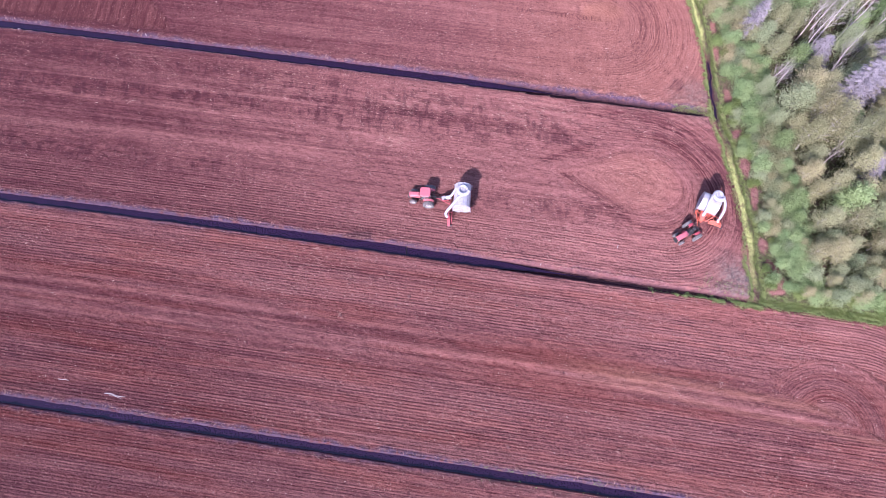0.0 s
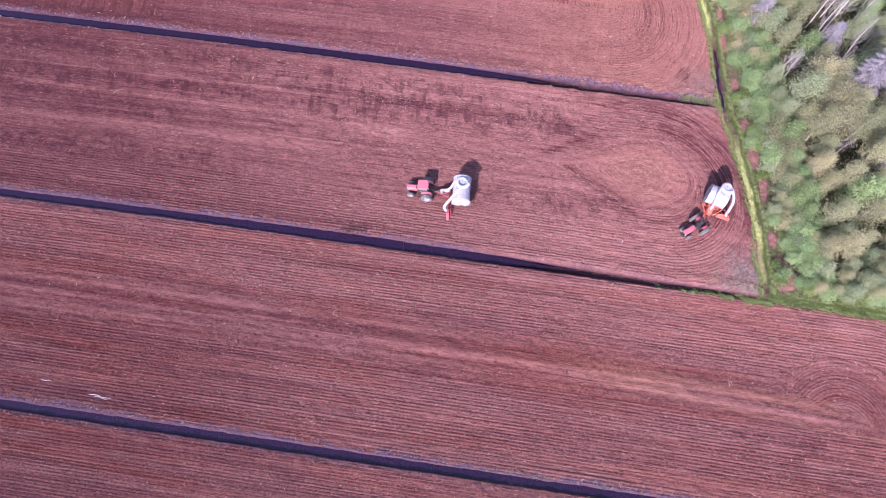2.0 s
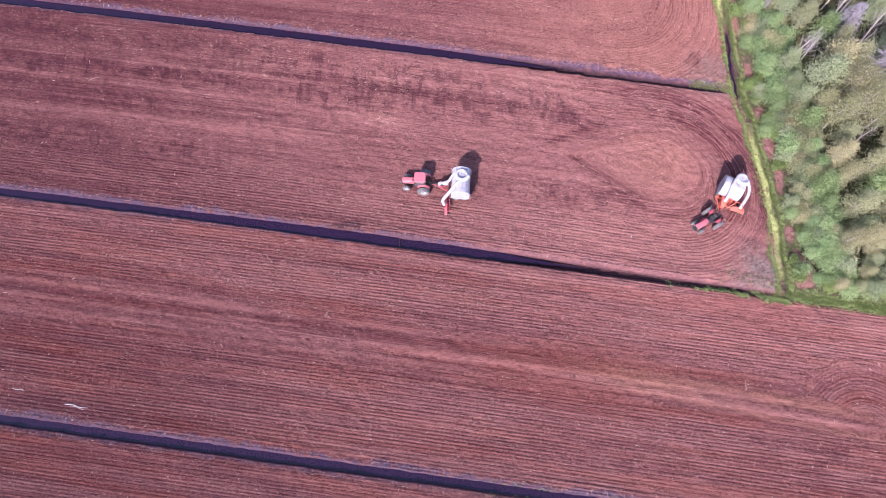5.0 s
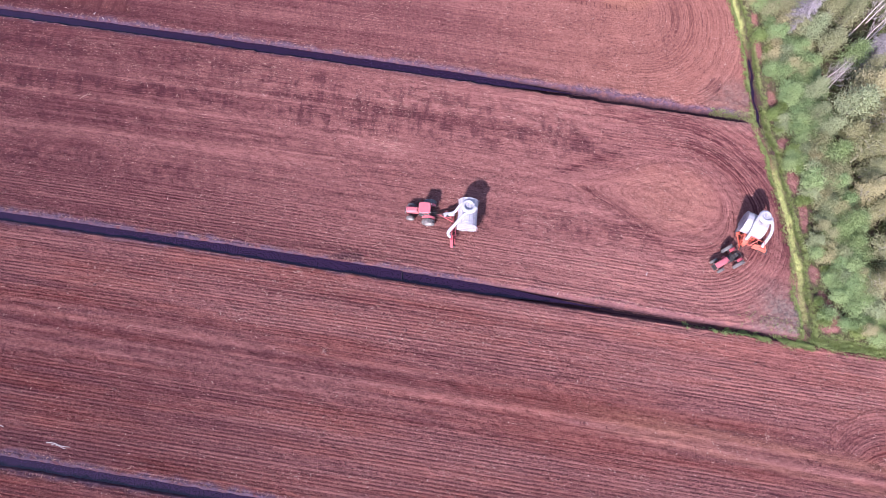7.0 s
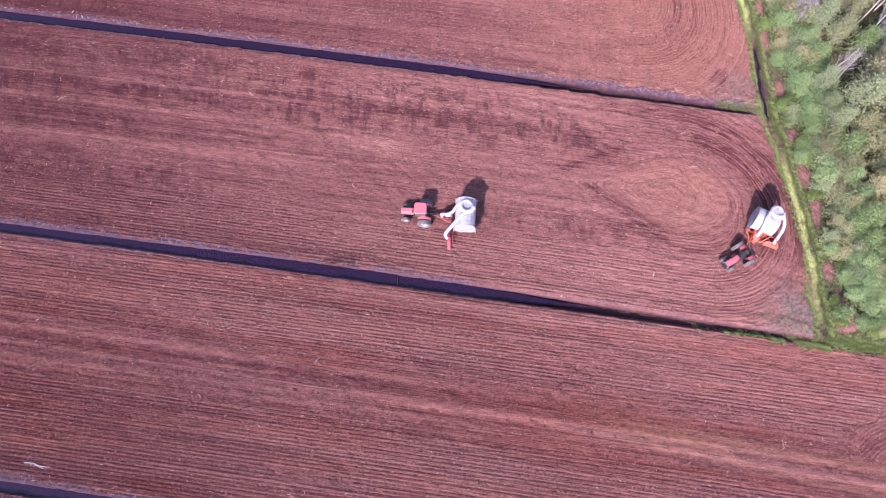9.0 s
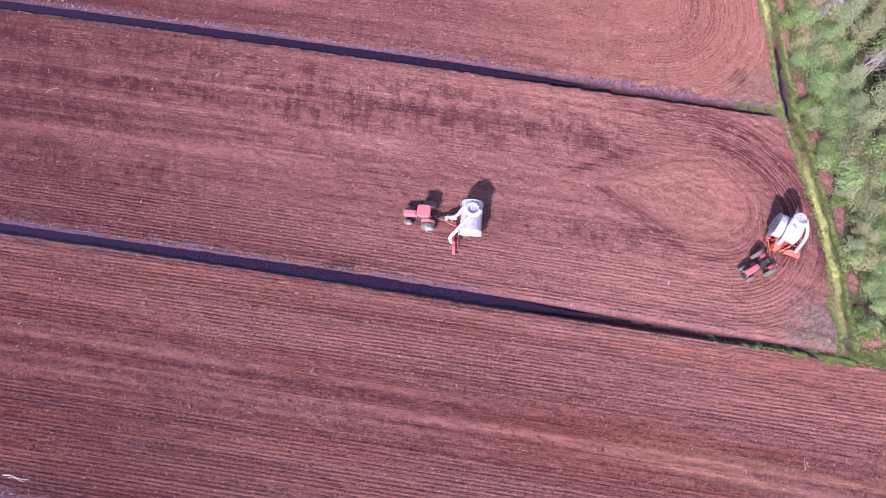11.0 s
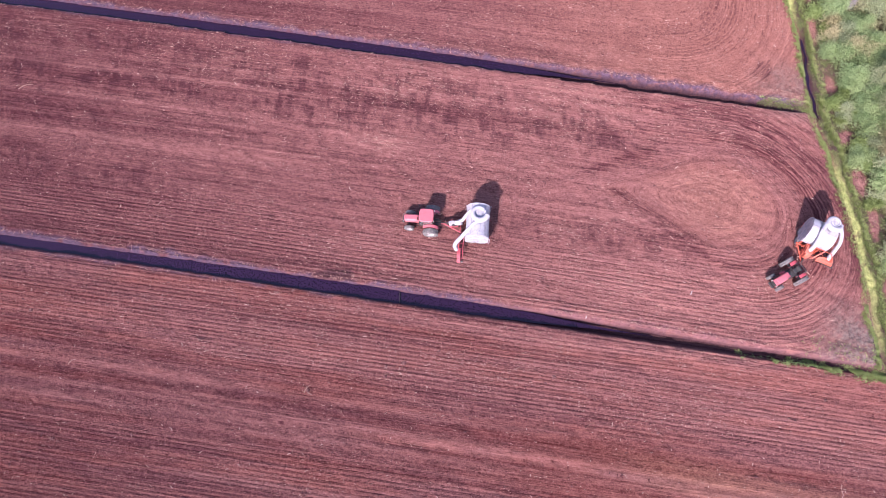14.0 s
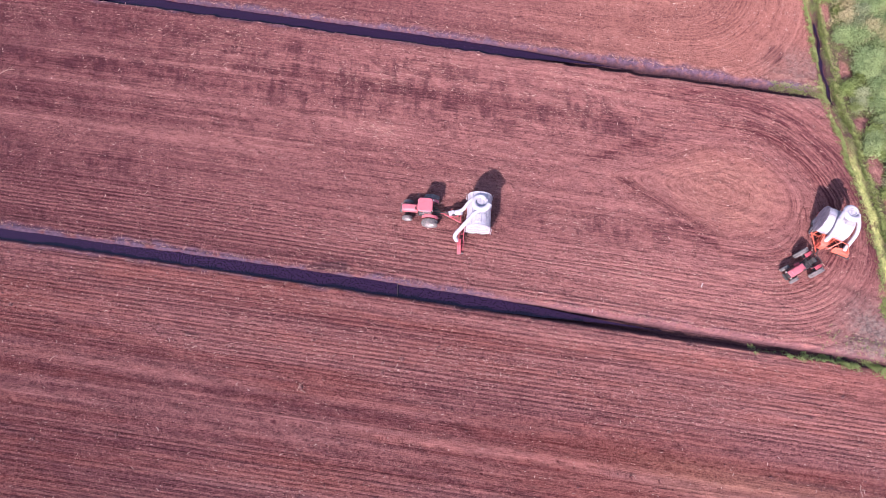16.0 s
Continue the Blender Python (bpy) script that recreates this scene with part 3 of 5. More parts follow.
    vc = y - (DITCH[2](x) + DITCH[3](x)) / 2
    tone_and_light = tone_and_light + np.where(y > DITCH[1](x), -0.2, np.where(south, 0.36 * ss(vc, 1, 9) - 0.33, 0.17))
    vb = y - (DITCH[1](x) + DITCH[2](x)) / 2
    tone_and_light = tone_and_light - 0.22 * ss(vb, 2, 7) * (1 - ss(x, -10, 30))
    tone_and_light = tone_and_light - south * 0.45 * np.exp(-((vc - 2.0) / 0.6) ** 2) * (1 - ss(x, 5, 30))
    tone_and_light = tone_and_light + 0.32 * ss(x, 5, 40) * (1 - ss(np.abs(y - DITCH[2](x)), 4, 12)) - 0.22 * ss(x, -10, 40) * south * (1 - ss(vc, 1, 6)) + 0.14 * south * (1 - ss(x, -55, -10))
    tone_and_light = tone_and_light - np.where(y > DITCH[1](x), 0.45 * (1 - ss(x, -55, 8)) - 0.25 * np.exp(-((x + 28) / 22) ** 2), np.where(south, 0.20 * ss(x, -15, 10) - 0.10 * ss(x, 20, 40), 0.48 * (1 - ss(x, -55, 12))))
    tone_and_light = tone_and_light + 0.30 * ss(x, 18, 34) * ~south * (1 - ss(vb, -9, -4)) + 0.28 * south * (1 - ss(vc, -6, 0)) * ss(x, -40, 0)
    combed = combed * (1 - np.clip(corner * 1.5, 0, 1))
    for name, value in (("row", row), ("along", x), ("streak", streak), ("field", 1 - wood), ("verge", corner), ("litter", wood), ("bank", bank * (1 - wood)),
                        ("smooth", light), ("wet", wet), ("damp", damp), ("rut", rut), ("side", lean), ("moss", moss), ("ribbon", ribbon), ("combed", combed), ("tone_and_light", tone_and_light), ("fresh", np.clip(fresh, 0, 1))):
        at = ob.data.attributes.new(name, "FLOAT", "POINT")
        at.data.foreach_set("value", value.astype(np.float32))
    for p in ob.data.polygons:
        p.use_smooth = True
    return tagged(ob, "reddish-brown milled peat fields cut by straight drainage ditches", "peat field", kind="structure")


build_ground()


def ditch_water(i, x0, x1, level):
    xs = np.linspace(x0, x1, int(x1 - x0) + 2)
    m = DITCH[i](xs)
    half = 0.8 * (1 - 0.97 * ss(xs, x1 - 22, x1)) if x1 in (27, 28) else np.full_like(xs, 0.8)
    half = half * (1 + 0.15 * ripple(xs, xs * 0, 0.8, 3.0))
    top = np.stack([xs, m + half, np.full_like(xs, level)], -1)
    low = np.stack([xs, m - half, np.full_like(xs, level)], -1)
    n = len(xs)
    k = np.arange(n - 1)
    ob = raw("water", np.concatenate([top, low]), np.stack([k + n, k + n + 1, k + 1, k], -1), WATER)
    return tagged(ob, "still dark bog water standing in a narrow drainage ditch", "water", kind="structure")


def pool_water():
    """Open water in the ditch by the wood."""
    ys = np.linspace(22.8, 34.2, 22)
    half = 0.25 * np.clip(np.sin(np.pi * (ys - 22.6) / 12.0), 0.1, 1) ** 0.4 * (0.75 + 0.6 * ripple(ys * 0, ys, 1.2, 4.0))
    m = edge_line(ys) - 0.30 * ripple(ys * 0, ys, 0.9, 9.0)
    k = np.arange(21)
    v = np.concatenate([np.stack([m - half, ys, np.full_like(ys, -0.43)], -1), np.stack([m + half, ys, np.full_like(ys, -0.43)], -1)])
    ob = raw("water", v, np.stack([k, k + 22, k + 23, k + 1], -1), WATER)
    return tagged(ob, "black standing water in the ditch beside the wood", "water", kind="structure")


pool_water()
for i, x0, x1, level in ((0, -110, 60, -0.45), (1, -110, 27, -0.46), (2, -110, -0.03, -0.38), (2, 0.03, 28, -0.56), (3, -110, 72, -0.45), (4, -110, 72, -0.45)):
    ditch_water(i, x0, x1, level)


# ================= machines =================
def wheel(parent, r, width, at, rim_material, lugs=18):
    """A wheel with a lugged tyre and a dished rim, its axle along y."""
    m = Matrix.Translation(at) @ pose(0, 0, 0, 90, 0, 0)
    h = width / 2
    bm = bmesh.new()
    spin(bm, [(r * 0.60, -h * 0.85), (r * 0.72, -h), (r * 0.90, -h), (r * 0.965, -h * 0.72), (r * 0.975, 0), (r * 0.965, h * 0.72), (r * 0.90, h),
              (r * 0.72, h), (r * 0.60, h * 0.85)], m, 28, closed=True)
    for k in range(lugs):
        for side in (-1, 1):
            a = 2 * math.pi * (k + 0.25 * side) / lugs
            box(bm, (r * 0.10, h * 0.95, r * 0.07), Vector(at) + Vector((math.cos(a) * r * 0.975, side * h * 0.48, math.sin(a) * r * 0.975)),
                (0, 90 - math.degrees(a), side * 24))
    hub = new("wheel", None)
    hub.parent = parent
    smooth(part("tyre", bm, RUBBER, hub), 35)
    bm = bmesh.new()
    spin(bm, [(r * 0.61, -h * 0.8), (r * 0.56, -h * 0.75), (r * 0.50, -h * 0.25), (r * 0.22, -h * 0.1), (r * 0.18, -h * 0.45), (r * 0.18, h * 0.45),
              (r * 0.22, h * 0.1), (r * 0.50, h * 0.25), (r * 0.56, h * 0.75), (r * 0.61, h * 0.8)], m, 24, closed=True)
    smooth(part("rim", bm, rim_material, hub, "pale painted steel rim"), 35)
    return hub


def fender(name, parent, side, y, r, width, material, start=28, sweep=124):
    """An arched mudguard over a rear wheel with its axle at the origin."""
    bm = bmesh.new()
    n = 9
    strips = []
    for k in range(n):
        a = radians(start + sweep * k / (n - 1))
        for rr in (r * 1.10, r * 1.10 + 0.03):
            strips.append([bm.verts.new((math.cos(a) * rr, y + s * width / 2, r + math.sin(a) * rr * 0.98)) for s in (-1, 1)])
    for k in range(n - 1):
        lo0, hi0, lo1, hi1 = strips[2 * k], strips[2 * k + 1], strips[2 * k + 2], strips[2 * k + 3]
        bm.faces.new((hi0[0], hi0[1], hi1[1], hi1[0])), bm.faces.new((lo0[1], lo0[0], lo1[0], lo1[1]))
        bm.faces.new((lo0[0], hi0[0], hi1[0], lo1[0])), bm.faces.new((hi0[1], lo0[1], lo1[1], hi1[1]))
    bm.faces.new((strips[0][0], strips[0][1], strips[1][1], strips[1][0])), bm.faces.new((strips[-1][0], strips[-2][0], strips[-2][1], strips[-1][1]))
    box(bm, (0.9, 0.03, 0.6), (0.0, y - side * width / 2, r * 1.65))
    return part(name, bm, material, parent)


def tractor(cab, label):
    """A farm tractor: rear axle over the origin, nose along +x."""
    ob = new("tractor", None)
    tagged(ob, label, "tractor", "tractors on the peat field")
    R, r, base, half, fhalf = (0.86, 0.56, 2.50, 1.42, 0.92) if cab else (0.82, 0.50, 2.40, 1.26, 0.76)
    for s in (-1, 1):
        wheel(ob, R, 0.56 if cab else 0.44, (0, s * half, R), RIM, 20)
        wheel(ob, r, 0.34, (base, s * fhalf, r), RIM, 16)
    bm = bmesh.new()
    box(bm, (2.7, 0.50, 0.50), (1.35, 0, 0.88), bevel=0.05)
    drum(bm, 0.16, 0.16, 2 * half, (0, 0, R), (90, 0, 0), 14)
    drum(bm, 0.09, 0.09, 2 * fhalf, (base, 0, r), (90, 0, 0), 10)
    box(bm, (0.9, 0.46, 0.28), (2.5, 0, 0.72), bevel=0.04)
    box(bm, (0.25, 0.75, 0.22), (3.18, 0, 0.85), bevel=0.04)
    part("chassis", bm, BLACK, ob)
    bm = bmesh.new()
    if cab:
        slab(bm, (1.78, 0.80, 0.60), (2.22, 0, 1.42), 0.06, 0.12, 0.30)
        slab(bm, (1.25, 0.52, 0.08), (2.15, 0, 1.75), 0.08, 0.03, 0.2)
    else:
        box(bm, (1.95, 0.72, 0.58), (2.12, 0, 1.38), bevel=0.08)
        box(bm, (1.4, 0.52, 0.08), (2.05, 0, 1.70), bevel=0.03)
    bonnet = smooth(part("bonnet", bm, PINK, ob, "faded red sheet-metal bonnet"), 30)
    bm = bmesh.new()
    box(bm, (0.05, 0.62, 0.42), (3.12, 0, 1.36), bevel=0.02)
    for k in range(5):
        box(bm, (0.03, 0.60, 0.03), (3.155, 0, 1.20 + 0.08 * k))
    part("grille", bm, BLACK, ob)
    for s in (-1, 1):
        bm = bmesh.new()
        drum(bm, 0.085, 0.085, 0.07, (3.14, s * 0.40, 1.46), (0, 90, 0), 14)
        part("headlight", bm, LAMP, ob)
        fender("mudguard", ob, s, s * (0.92 if cab else 0.80), R, 0.32 if cab else 0.34, PINK if cab else RED, *(28, 124) if cab else (66, 62))
    bm = bmesh.new()
    tube(bm, [(1.55, 0.30, 1.6), (1.55, 0.30, 2.45), (1.50, 0.30, 2.62)], 0.045, 10)
    part("exhaust_pipe", bm, BLACK, ob)
    bm = bmesh.new()
    box(bm, (0.48, 0.50, 0.12), (0.12, 0, 1.42), bevel=0.04)
    box(bm, (0.12, 0.50, 0.46), (-0.12, 0, 1.68), (0, -8, 0), bevel=0.04)
    part("seat", bm, BLACK, ob)
    bm = bmesh.new()
    spin(bm, [(0.19, -0.015), (0.21, 0), (0.19, 0.015), (0.17, 0)], pose(0.75, 0, 1.75, 0, -35, 0), 18, closed=True)
    tube(bm, [(0.75, 0, 1.75), (1.0, 0, 1.35)], 0.025, 8)
    part("steering_wheel", bm, BLACK, ob)
    bm = bmesh.new()
    for s in (-1, 1):
        tube(bm, [(-0.3, s * 0.30, 0.75), (-1.15, s * 0.28, 0.55)], 0.045, 8)
        tube(bm, [(-0.2, s * 0.34, 1.2), (-0.75, s * 0.32, 1.1), (-0.85, s * 0.30, 0.6)], 0.03, 8)
    box(bm, (0.9, 0.12, 0.08), (-0.85, 0, 0.55))
    tube(bm, [(-0.25, 0, 1.15), (-1.05, 0, 1.0)], 0.035, 8)
    part("hitch", bm, BLACK, ob)
    if cab:
        bm = bmesh.new()
        slab(bm, (1.62, 1.56, 0.20), (0.52, 0, 2.66), 0.34, 0.08)
        for k in range(4):
            box(bm, (1.22, 0.12, 0.014), (0.52, -0.54 + 0.36 * k, 2.752), bevel=0.005)
        smooth(part("cab_roof", bm, PINK, ob, "sun-faded pinkish red ribbed cab roof"), 30)
        bm = bmesh.new()
        for x, lean in ((-0.18, 0.06), (1.22, -0.08)):
            for s in (-1, 1):
                tube(bm, [(x - lean, s * 0.70, 1.05), (x, s * 0.72, 2.62)], 0.045, 8)
        box(bm, (1.45, 1.30, 0.10), (0.52, 0, 1.05), bevel=0.02)
        for s in (-1, 1):
            box(bm, (1.4, 0.05, 0.45), (0.52, s * 0.70, 1.28), bevel=0.015)
        part("cab_frame", bm, BLACK, ob)
        for at, size in (((1.24, 0, 2.05), (0.015, 1.3, 1.05)), ((-0.20, 0, 2.05), (0.015, 1.3, 1.05)), ((0.52, 0.715, 2.05), (1.3, 0.015, 1.05)),
                         ((0.52, -0.715, 2.05), (1.3, 0.015, 1.05))):
            bm = bmesh.new()
            box(bm, size, at)
            part("window_pane", bm, GLASS, ob)
        for s in (-1, 1):
            bm = bmesh.new()
            tube(bm, [(1.25, s * 0.75, 2.4), (1.40, s * 1.15, 2.42)], 0.015, 6)
            box(bm, (0.04, 0.20, 0.34), (1.40, s * 1.20, 2.30), bevel=0.012)
            part("wing_mirror", bm, BLACK, ob)
        for s in (-1, 1):
            bm = bmesh.new()
            box(bm, (0.07, 0.16, 0.12), (-0.34, s * 0.62, 2.55), bevel=0.02)
            part("work_light", bm, LAMP, ob)
    else:
        bm = bmesh.new()
        for s in (-1, 1):
            tube(bm, [(-0.22, s * 0.62, 1.1), (-0.25, s * 0.62, 2.30)], 0.035, 8)
        tube(bm, [(-0.25, -0.62, 2.30), (-0.25, 0.62, 2.30)], 0.035, 8)
        part("roll_bar", bm, BLACK, ob)
        bm = bmesh.new()
        box(bm, (1.2, 0.95, 0.06), (0.55, 0, 0.98), bevel=0.015)
        box(bm, (0.16, 0.55, 0.40), (1.10, 0, 1.42), bevel=0.04)
        part("footplate", bm, BLACK, ob)
        for k, (x, y) in enumerate(((0.45, 0.36), (0.55, -0.34), (0.70, -0.30))):
            bm = bmesh.new()
            tube(bm, [(x, y, 1.0), (x - 0.05, y, 1.50)], 0.014, 6)
            drum(bm, 0.03, 0.03, 0.06, (x - 0.05, y, 1.52), seg=8)
            part("control_lever", bm, BLACK, ob)
        bm = bmesh.new()
        drum(bm, 0.16, 0.16, 0.5, (1.35, -0.50, 1.05), (0, 90, 0), 14)
        part("fuel_tank", bm, RED, ob)
    return ob


def volute(bm, centre, r, tube_r, start, sweep, rise=0.0, seg=12):
    """A snail-shell duct lying flat, its round section growing along the turn."""
    pts, radii = [], []
    n = 26
    for k in range(n + 1):
        t = k / n
        a = radians(start + sweep * t)
        rr = r * (0.62 + 0.38 * t)
        pts.append(Vector(centre) + Vector((rr * math.cos(a), rr * math.sin(a), rise * t)))
        radii.append(tube_r * (0.60 + 0.40 * t))
    tube(bm, pts, radii, seg)
    return pts[-1], pts[-1] - pts[-2]


def peat_harvester(kind, label):
    """A pneumatic peat harvester: a hopper lying across, a cyclone on top, a suction nozzle at its left; the hitch along +x."""
    ob = new("peat_harvester", None)
    tagged(ob, label, "peat harvester", "harvesters behind the tractors")
    first = kind == 1
    L, r, cz, cy = (3.75, 1.30, 2.45, 0.28) if first else (2.75, 1.42, 2.45, -0.32)
    # hopper
    bm = bmesh.new()
    h = L / 2
    m = pose(0, cy, cz, 90, 0, 0)
    def shell(k):
        return [(r * k * math.cos(radians(a)), cz + r * k * math.sin(radians(a))) for a in range(0, 181, 9)] + [(-r * k * 0.97, 1.02 - (k - 1) * r), (r * k * 0.97, 1.02 - (k - 1) * r)]
    if first:
        prism(bm, shell(0.985), cy - h, cy + h)
        for k in np.linspace(-h + 0.04, h - 0.04, 4):
            prism(bm, shell(1.012), cy + k - 0.035, cy + k + 0.035)
    else:
        spin(bm, [(r * 0.985, -h), (r * 0.985, h)], m, 40)
        for k in np.linspace(-h + 0.04, h - 0.04, 5):
            spin(bm, [(r * 0.97, k - 0.04), (r * 1.015, k - 0.04), (r * 1.015, k + 0.04), (r * 0.97, k + 0.04)], m, 40, closed=True)
    tank = smooth(part("hopper", bm, WHITE, ob, "white sheet-metal hopper drum with raised hoops"), 30)
    for s in (-1, 1):
        bm = bmesh.new()
        mm = pose(0, cy + s * (h + 0.012), cz, 90, 0, 0)
        if first:
            prism(bm, shell(0.95), cy + s * (h + 0.012) - 0.02, cy + s * (h + 0.012) + 0.02)
            for k in range(7):
                box(bm, (0.05, 0.06, 1.5 + 0.9 * math.cos((k - 3) * 0.45)), ((k - 3) * 0.36 * r, cy + s * (h + 0.05), 1.75 + 0.4 * math.cos((k - 3) * 0.45)))
            for k in range(2):
                box(bm, (r * 1.85, 0.06, 0.05), (0, cy + s * (h + 0.055), 1.5 + 0.7 * k))
        else:
            spin(bm, [(r * 0.95, -0.02), (r * 0.95, 0.02)], mm, 36)
        for k in range(0 if first else 6):
            a = math.pi * k / 6
            box(bm, (r * 1.84, 0.05, 0.05), (0, cy + s * (h + 0.045), cz), (0, math.degrees(a), 0))
        part("end_plate", bm, WHITE if first else GREY, tank, "ribbed sheet-metal end plate of the hopper")
    # seams and hatch on top
    bm = bmesh.new()
    for a in (-34, 0, 34):
        ca, sa = math.cos(radians(90 + a)), math.sin(radians(90 + a))
        box(bm, (0.05, L * 0.96, 0.03), (ca * r * 1.01, cy, cz + sa * r * 1.01), (0, -a, 0))
    part("seam", bm, GREY, tank)
    bm = bmesh.new()
    box(bm, (0.7, 0.9, 0.07), (0.1, cy + L * 0.30, cz + r + 0.01), bevel=0.03)
    part("hatch", bm, WHITE, tank)
    # chassis and drawbar
    paint_frame = RED if first else ORANGE
    hx = 3.95 if first else 3.0
    hy = 0.0 if first else -0.38
    bm = bmesh.new()
    for s in (-1, 1):
        box(bm, (3.0, 0.14, 0.18), (0, s * 1.0 + cy, 0.66), bevel=0.02)
        box(bm, (0.16, L * 0.9, 0.14), (s * 1.1, cy, 0.78), bevel=0.02)
        for k in (-1.1, 1.1):
            box(bm, (0.12, 0.12, 1.0), (k, s * 1.0 + cy, 1.15))
    part("chassis", bm, paint_frame, ob)
    bm = bmesh.new()
    for s in (-1, 1):
        tube(bm, [(1.2, s * 1.0 + cy, 0.72), (hx - 0.25, hy + s * 0.08, 0.60)], 0.075, 8)
    tube(bm, [(1.9, -0.62 + cy, 0.68), (1.9, 0.62 + cy, 0.68)], 0.06, 8)
    tube(bm, [(2.6 if first else 2.2, -0.40 + hy, 0.66), (2.6 if first else 2.2, 0.40 + hy, 0.66)], 0.06, 8)
    box(bm, (0.5, 0.16, 0.12), (hx - 0.05, hy, 0.58), bevel=0.02)
    part("drawbar", bm, paint_frame, ob)
    bm = bmesh.new()
    tube(bm, [(hx + 0.15, hy, 0.72), (2.8 if first else 2.2, hy * 0.6, 1.05)], 0.06, 8)
    part("drive_shaft", bm, BLACK, ob)
    bm = bmesh.new()
    tube(bm, [(hx - 0.55, hy + 0.16, 0.1), (hx - 0.55, hy + 0.16, 1.0)], 0.05, 8)
    drum(bm, 0.14, 0.14, 0.04, (hx - 0.55, hy + 0.16, 0.10), seg=12)
    part("parking_jack", bm, BLACK, ob)
    # fan at the front
    fx, fy, fz = (2.62, 0.02, 1.22) if first else (2.0, -0.42, 1.35)
    bm = bmesh.new()
    spin(bm, [(0.25, -0.34), (0.66, -0.28), (0.74, 0.0), (0.66, 0.22), (0.25, 0.30)] if not first else [(0.2, -0.30), (0.46, -0.26), (0.52, 0.0), (0.46, 0.22), (0.2, 0.28)],
         pose(fx, fy, fz, 90, 0, 0) if not first else pose(fx - 0.45, fy + 0.05, fz + 0.15, 70, 12, 0), 24)
    if first:
        box(bm, (0.62, 0.50, 0.42), (fx + 0.30, fy + 0.12, fz - 0.05), (0, 8, 14), bevel=0.05)
    fan = smooth(part("fan_housing", bm, WHITE if first else ORANGE, ob, "round fan housing on the drawbar"), 30)
    bm = bmesh.new()
    spin(bm, [(0.27, -0.05), (0.27, 0.05)], pose(fx, fy + 0.34, fz, 90, 0, 0), 18)
    drum(bm, 0.10, 0.10, 0.35, (fx + 0.45, fy, fz - 0.15), (0, 90, 0), 12)
    part("fan_cover", bm, BLACK if first else RED, fan)
    bm = bmesh.new()
    box(bm, (0.95, 0.70, 0.10), (fx, fy, 0.72), bevel=0.02)
    for s in (-1, 1):
        box(bm, (0.08, 0.08, 0.5), (fx - 0.35, fy + s * 0.30, 0.98))
        box(bm, (0.08, 0.08, 0.5), (fx + 0.35, fy + s * 0.30, 0.98))
    part("fan_stand", bm, paint_frame, ob)
    # cyclone on top
    if first:
        cx, cyv, top = -0.10, -0.40, cz + r - 0.42
        bm = bmesh.new()
        drum(bm, 0.62, 0.78, 1.0, (cx, cyv, top - 0.22), seg=28)
        spin(bm, [(0.30, top + 0.05), (0.50, top + 0.10), (0.56, top + 0.18), (0.45, top + 0.24), (0.20, top + 0.25)], pose(cx, cyv, 0), 28)
        cyclone = smooth(part("cyclone", bm, WHITE, ob, "white cyclone separator standing on the hopper"), 30)
        bm = bmesh.new()
        end, way = volute(bm, (cx, cyv, top + 0.42), 0.92, 0.33, -150, 315, 0.06)
        smooth(part("volute", bm, WHITE, cyclone, "white snail-shell duct"), 40)
        bm = bmesh.new()
        tube(bm, curve_points([(cx + 0.5, cyv - 0.55, top + 0.40), (0.95, -0.70, top - 0.10), (1.40, -0.45, top - 1.0), (1.70, -0.15, 1.85), (fx - 0.35, fy, fz + 0.30)]), 0.20, 14)
        smooth(part("return_duct", bm, WHITE, ob, "white duct from the cyclone to the fan"), 40)
        line = [(cx - 0.2, cyv + 0.80, top + 0.52), (0.45, 0.85, top + 0.30), (1.05, 1.45, top - 0.22), (1.70, 2.10, top - 0.85), (2.25, 2.62, top - 1.45), (2.38, 2.95, 1.60), (2.15, 3.15, 0.95)]
        nozzle_at, yaw = (1.85, 3.55), 0
    else:
        cx, cyv, top = -0.92, 0.20, cz + r
        bm = bmesh.new()
        spin(bm, [(0.55, -0.6), (0.62, 0.10), (0.60, 0.55), (0.34, 0.72), (0.30, 0.60)], pose(cx, cyv, top - 0.15), 32)
        cyclone = smooth(part("cyclone", bm, WHITE, ob, "white cyclone separator on the hopper"), 30)
        bm = bmesh.new()
        volute(bm, (cx, cyv, top + 0.32), 0.78, 0.34, 100, 320, 0.10, 16)
        smooth(part("volute", bm, WHITE, cyclone, "white snail-shell duct"), 40)
        bm = bmesh.new()
        spin(bm, [(0.64, 0.0), (0.70, 0.0), (0.70, 0.08), (0.64, 0.08)], pose(cx, cyv, top - 0.15), 32, closed=True)
        part("hoop", bm, GREY, cyclone)
        bm = bmesh.new()
        tube(bm, curve_points([(cx + 0.35, cyv - 0.75, top + 0.38), (0.4, -0.70, top + 0.25), (1.3, -0.60, top - 0.30), (1.75, -0.50, top - 0.95), (fx, fy, fz + 0.45)]), 0.23, 16)
        smooth(part("return_duct", bm, WHITE, ob, "wide white duct from the cyclone to the fan"), 40)
        line = [(cx - 0.10, cyv + 0.75, top + 0.25), (-1.00, 1.22, top - 0.25), (-0.65, 1.68, top - 0.70), (0.10, 2.02, top - 1.25), (0.85, 2.08, 1.85), (1.40, 2.05, 1.32), (1.55, 2.15, 0.9)]
        nozzle_at, yaw = (1.65, 2.42), 0
    bm = bmesh.new()
    tube(bm, curve_points(line), 0.23 if first else 0.21, 14)
    pipe = smooth(part("suction_pipe", bm, WHITE, ob, "white suction pipe bending down to the nozzle"), 40)
    pts = curve_points(line)
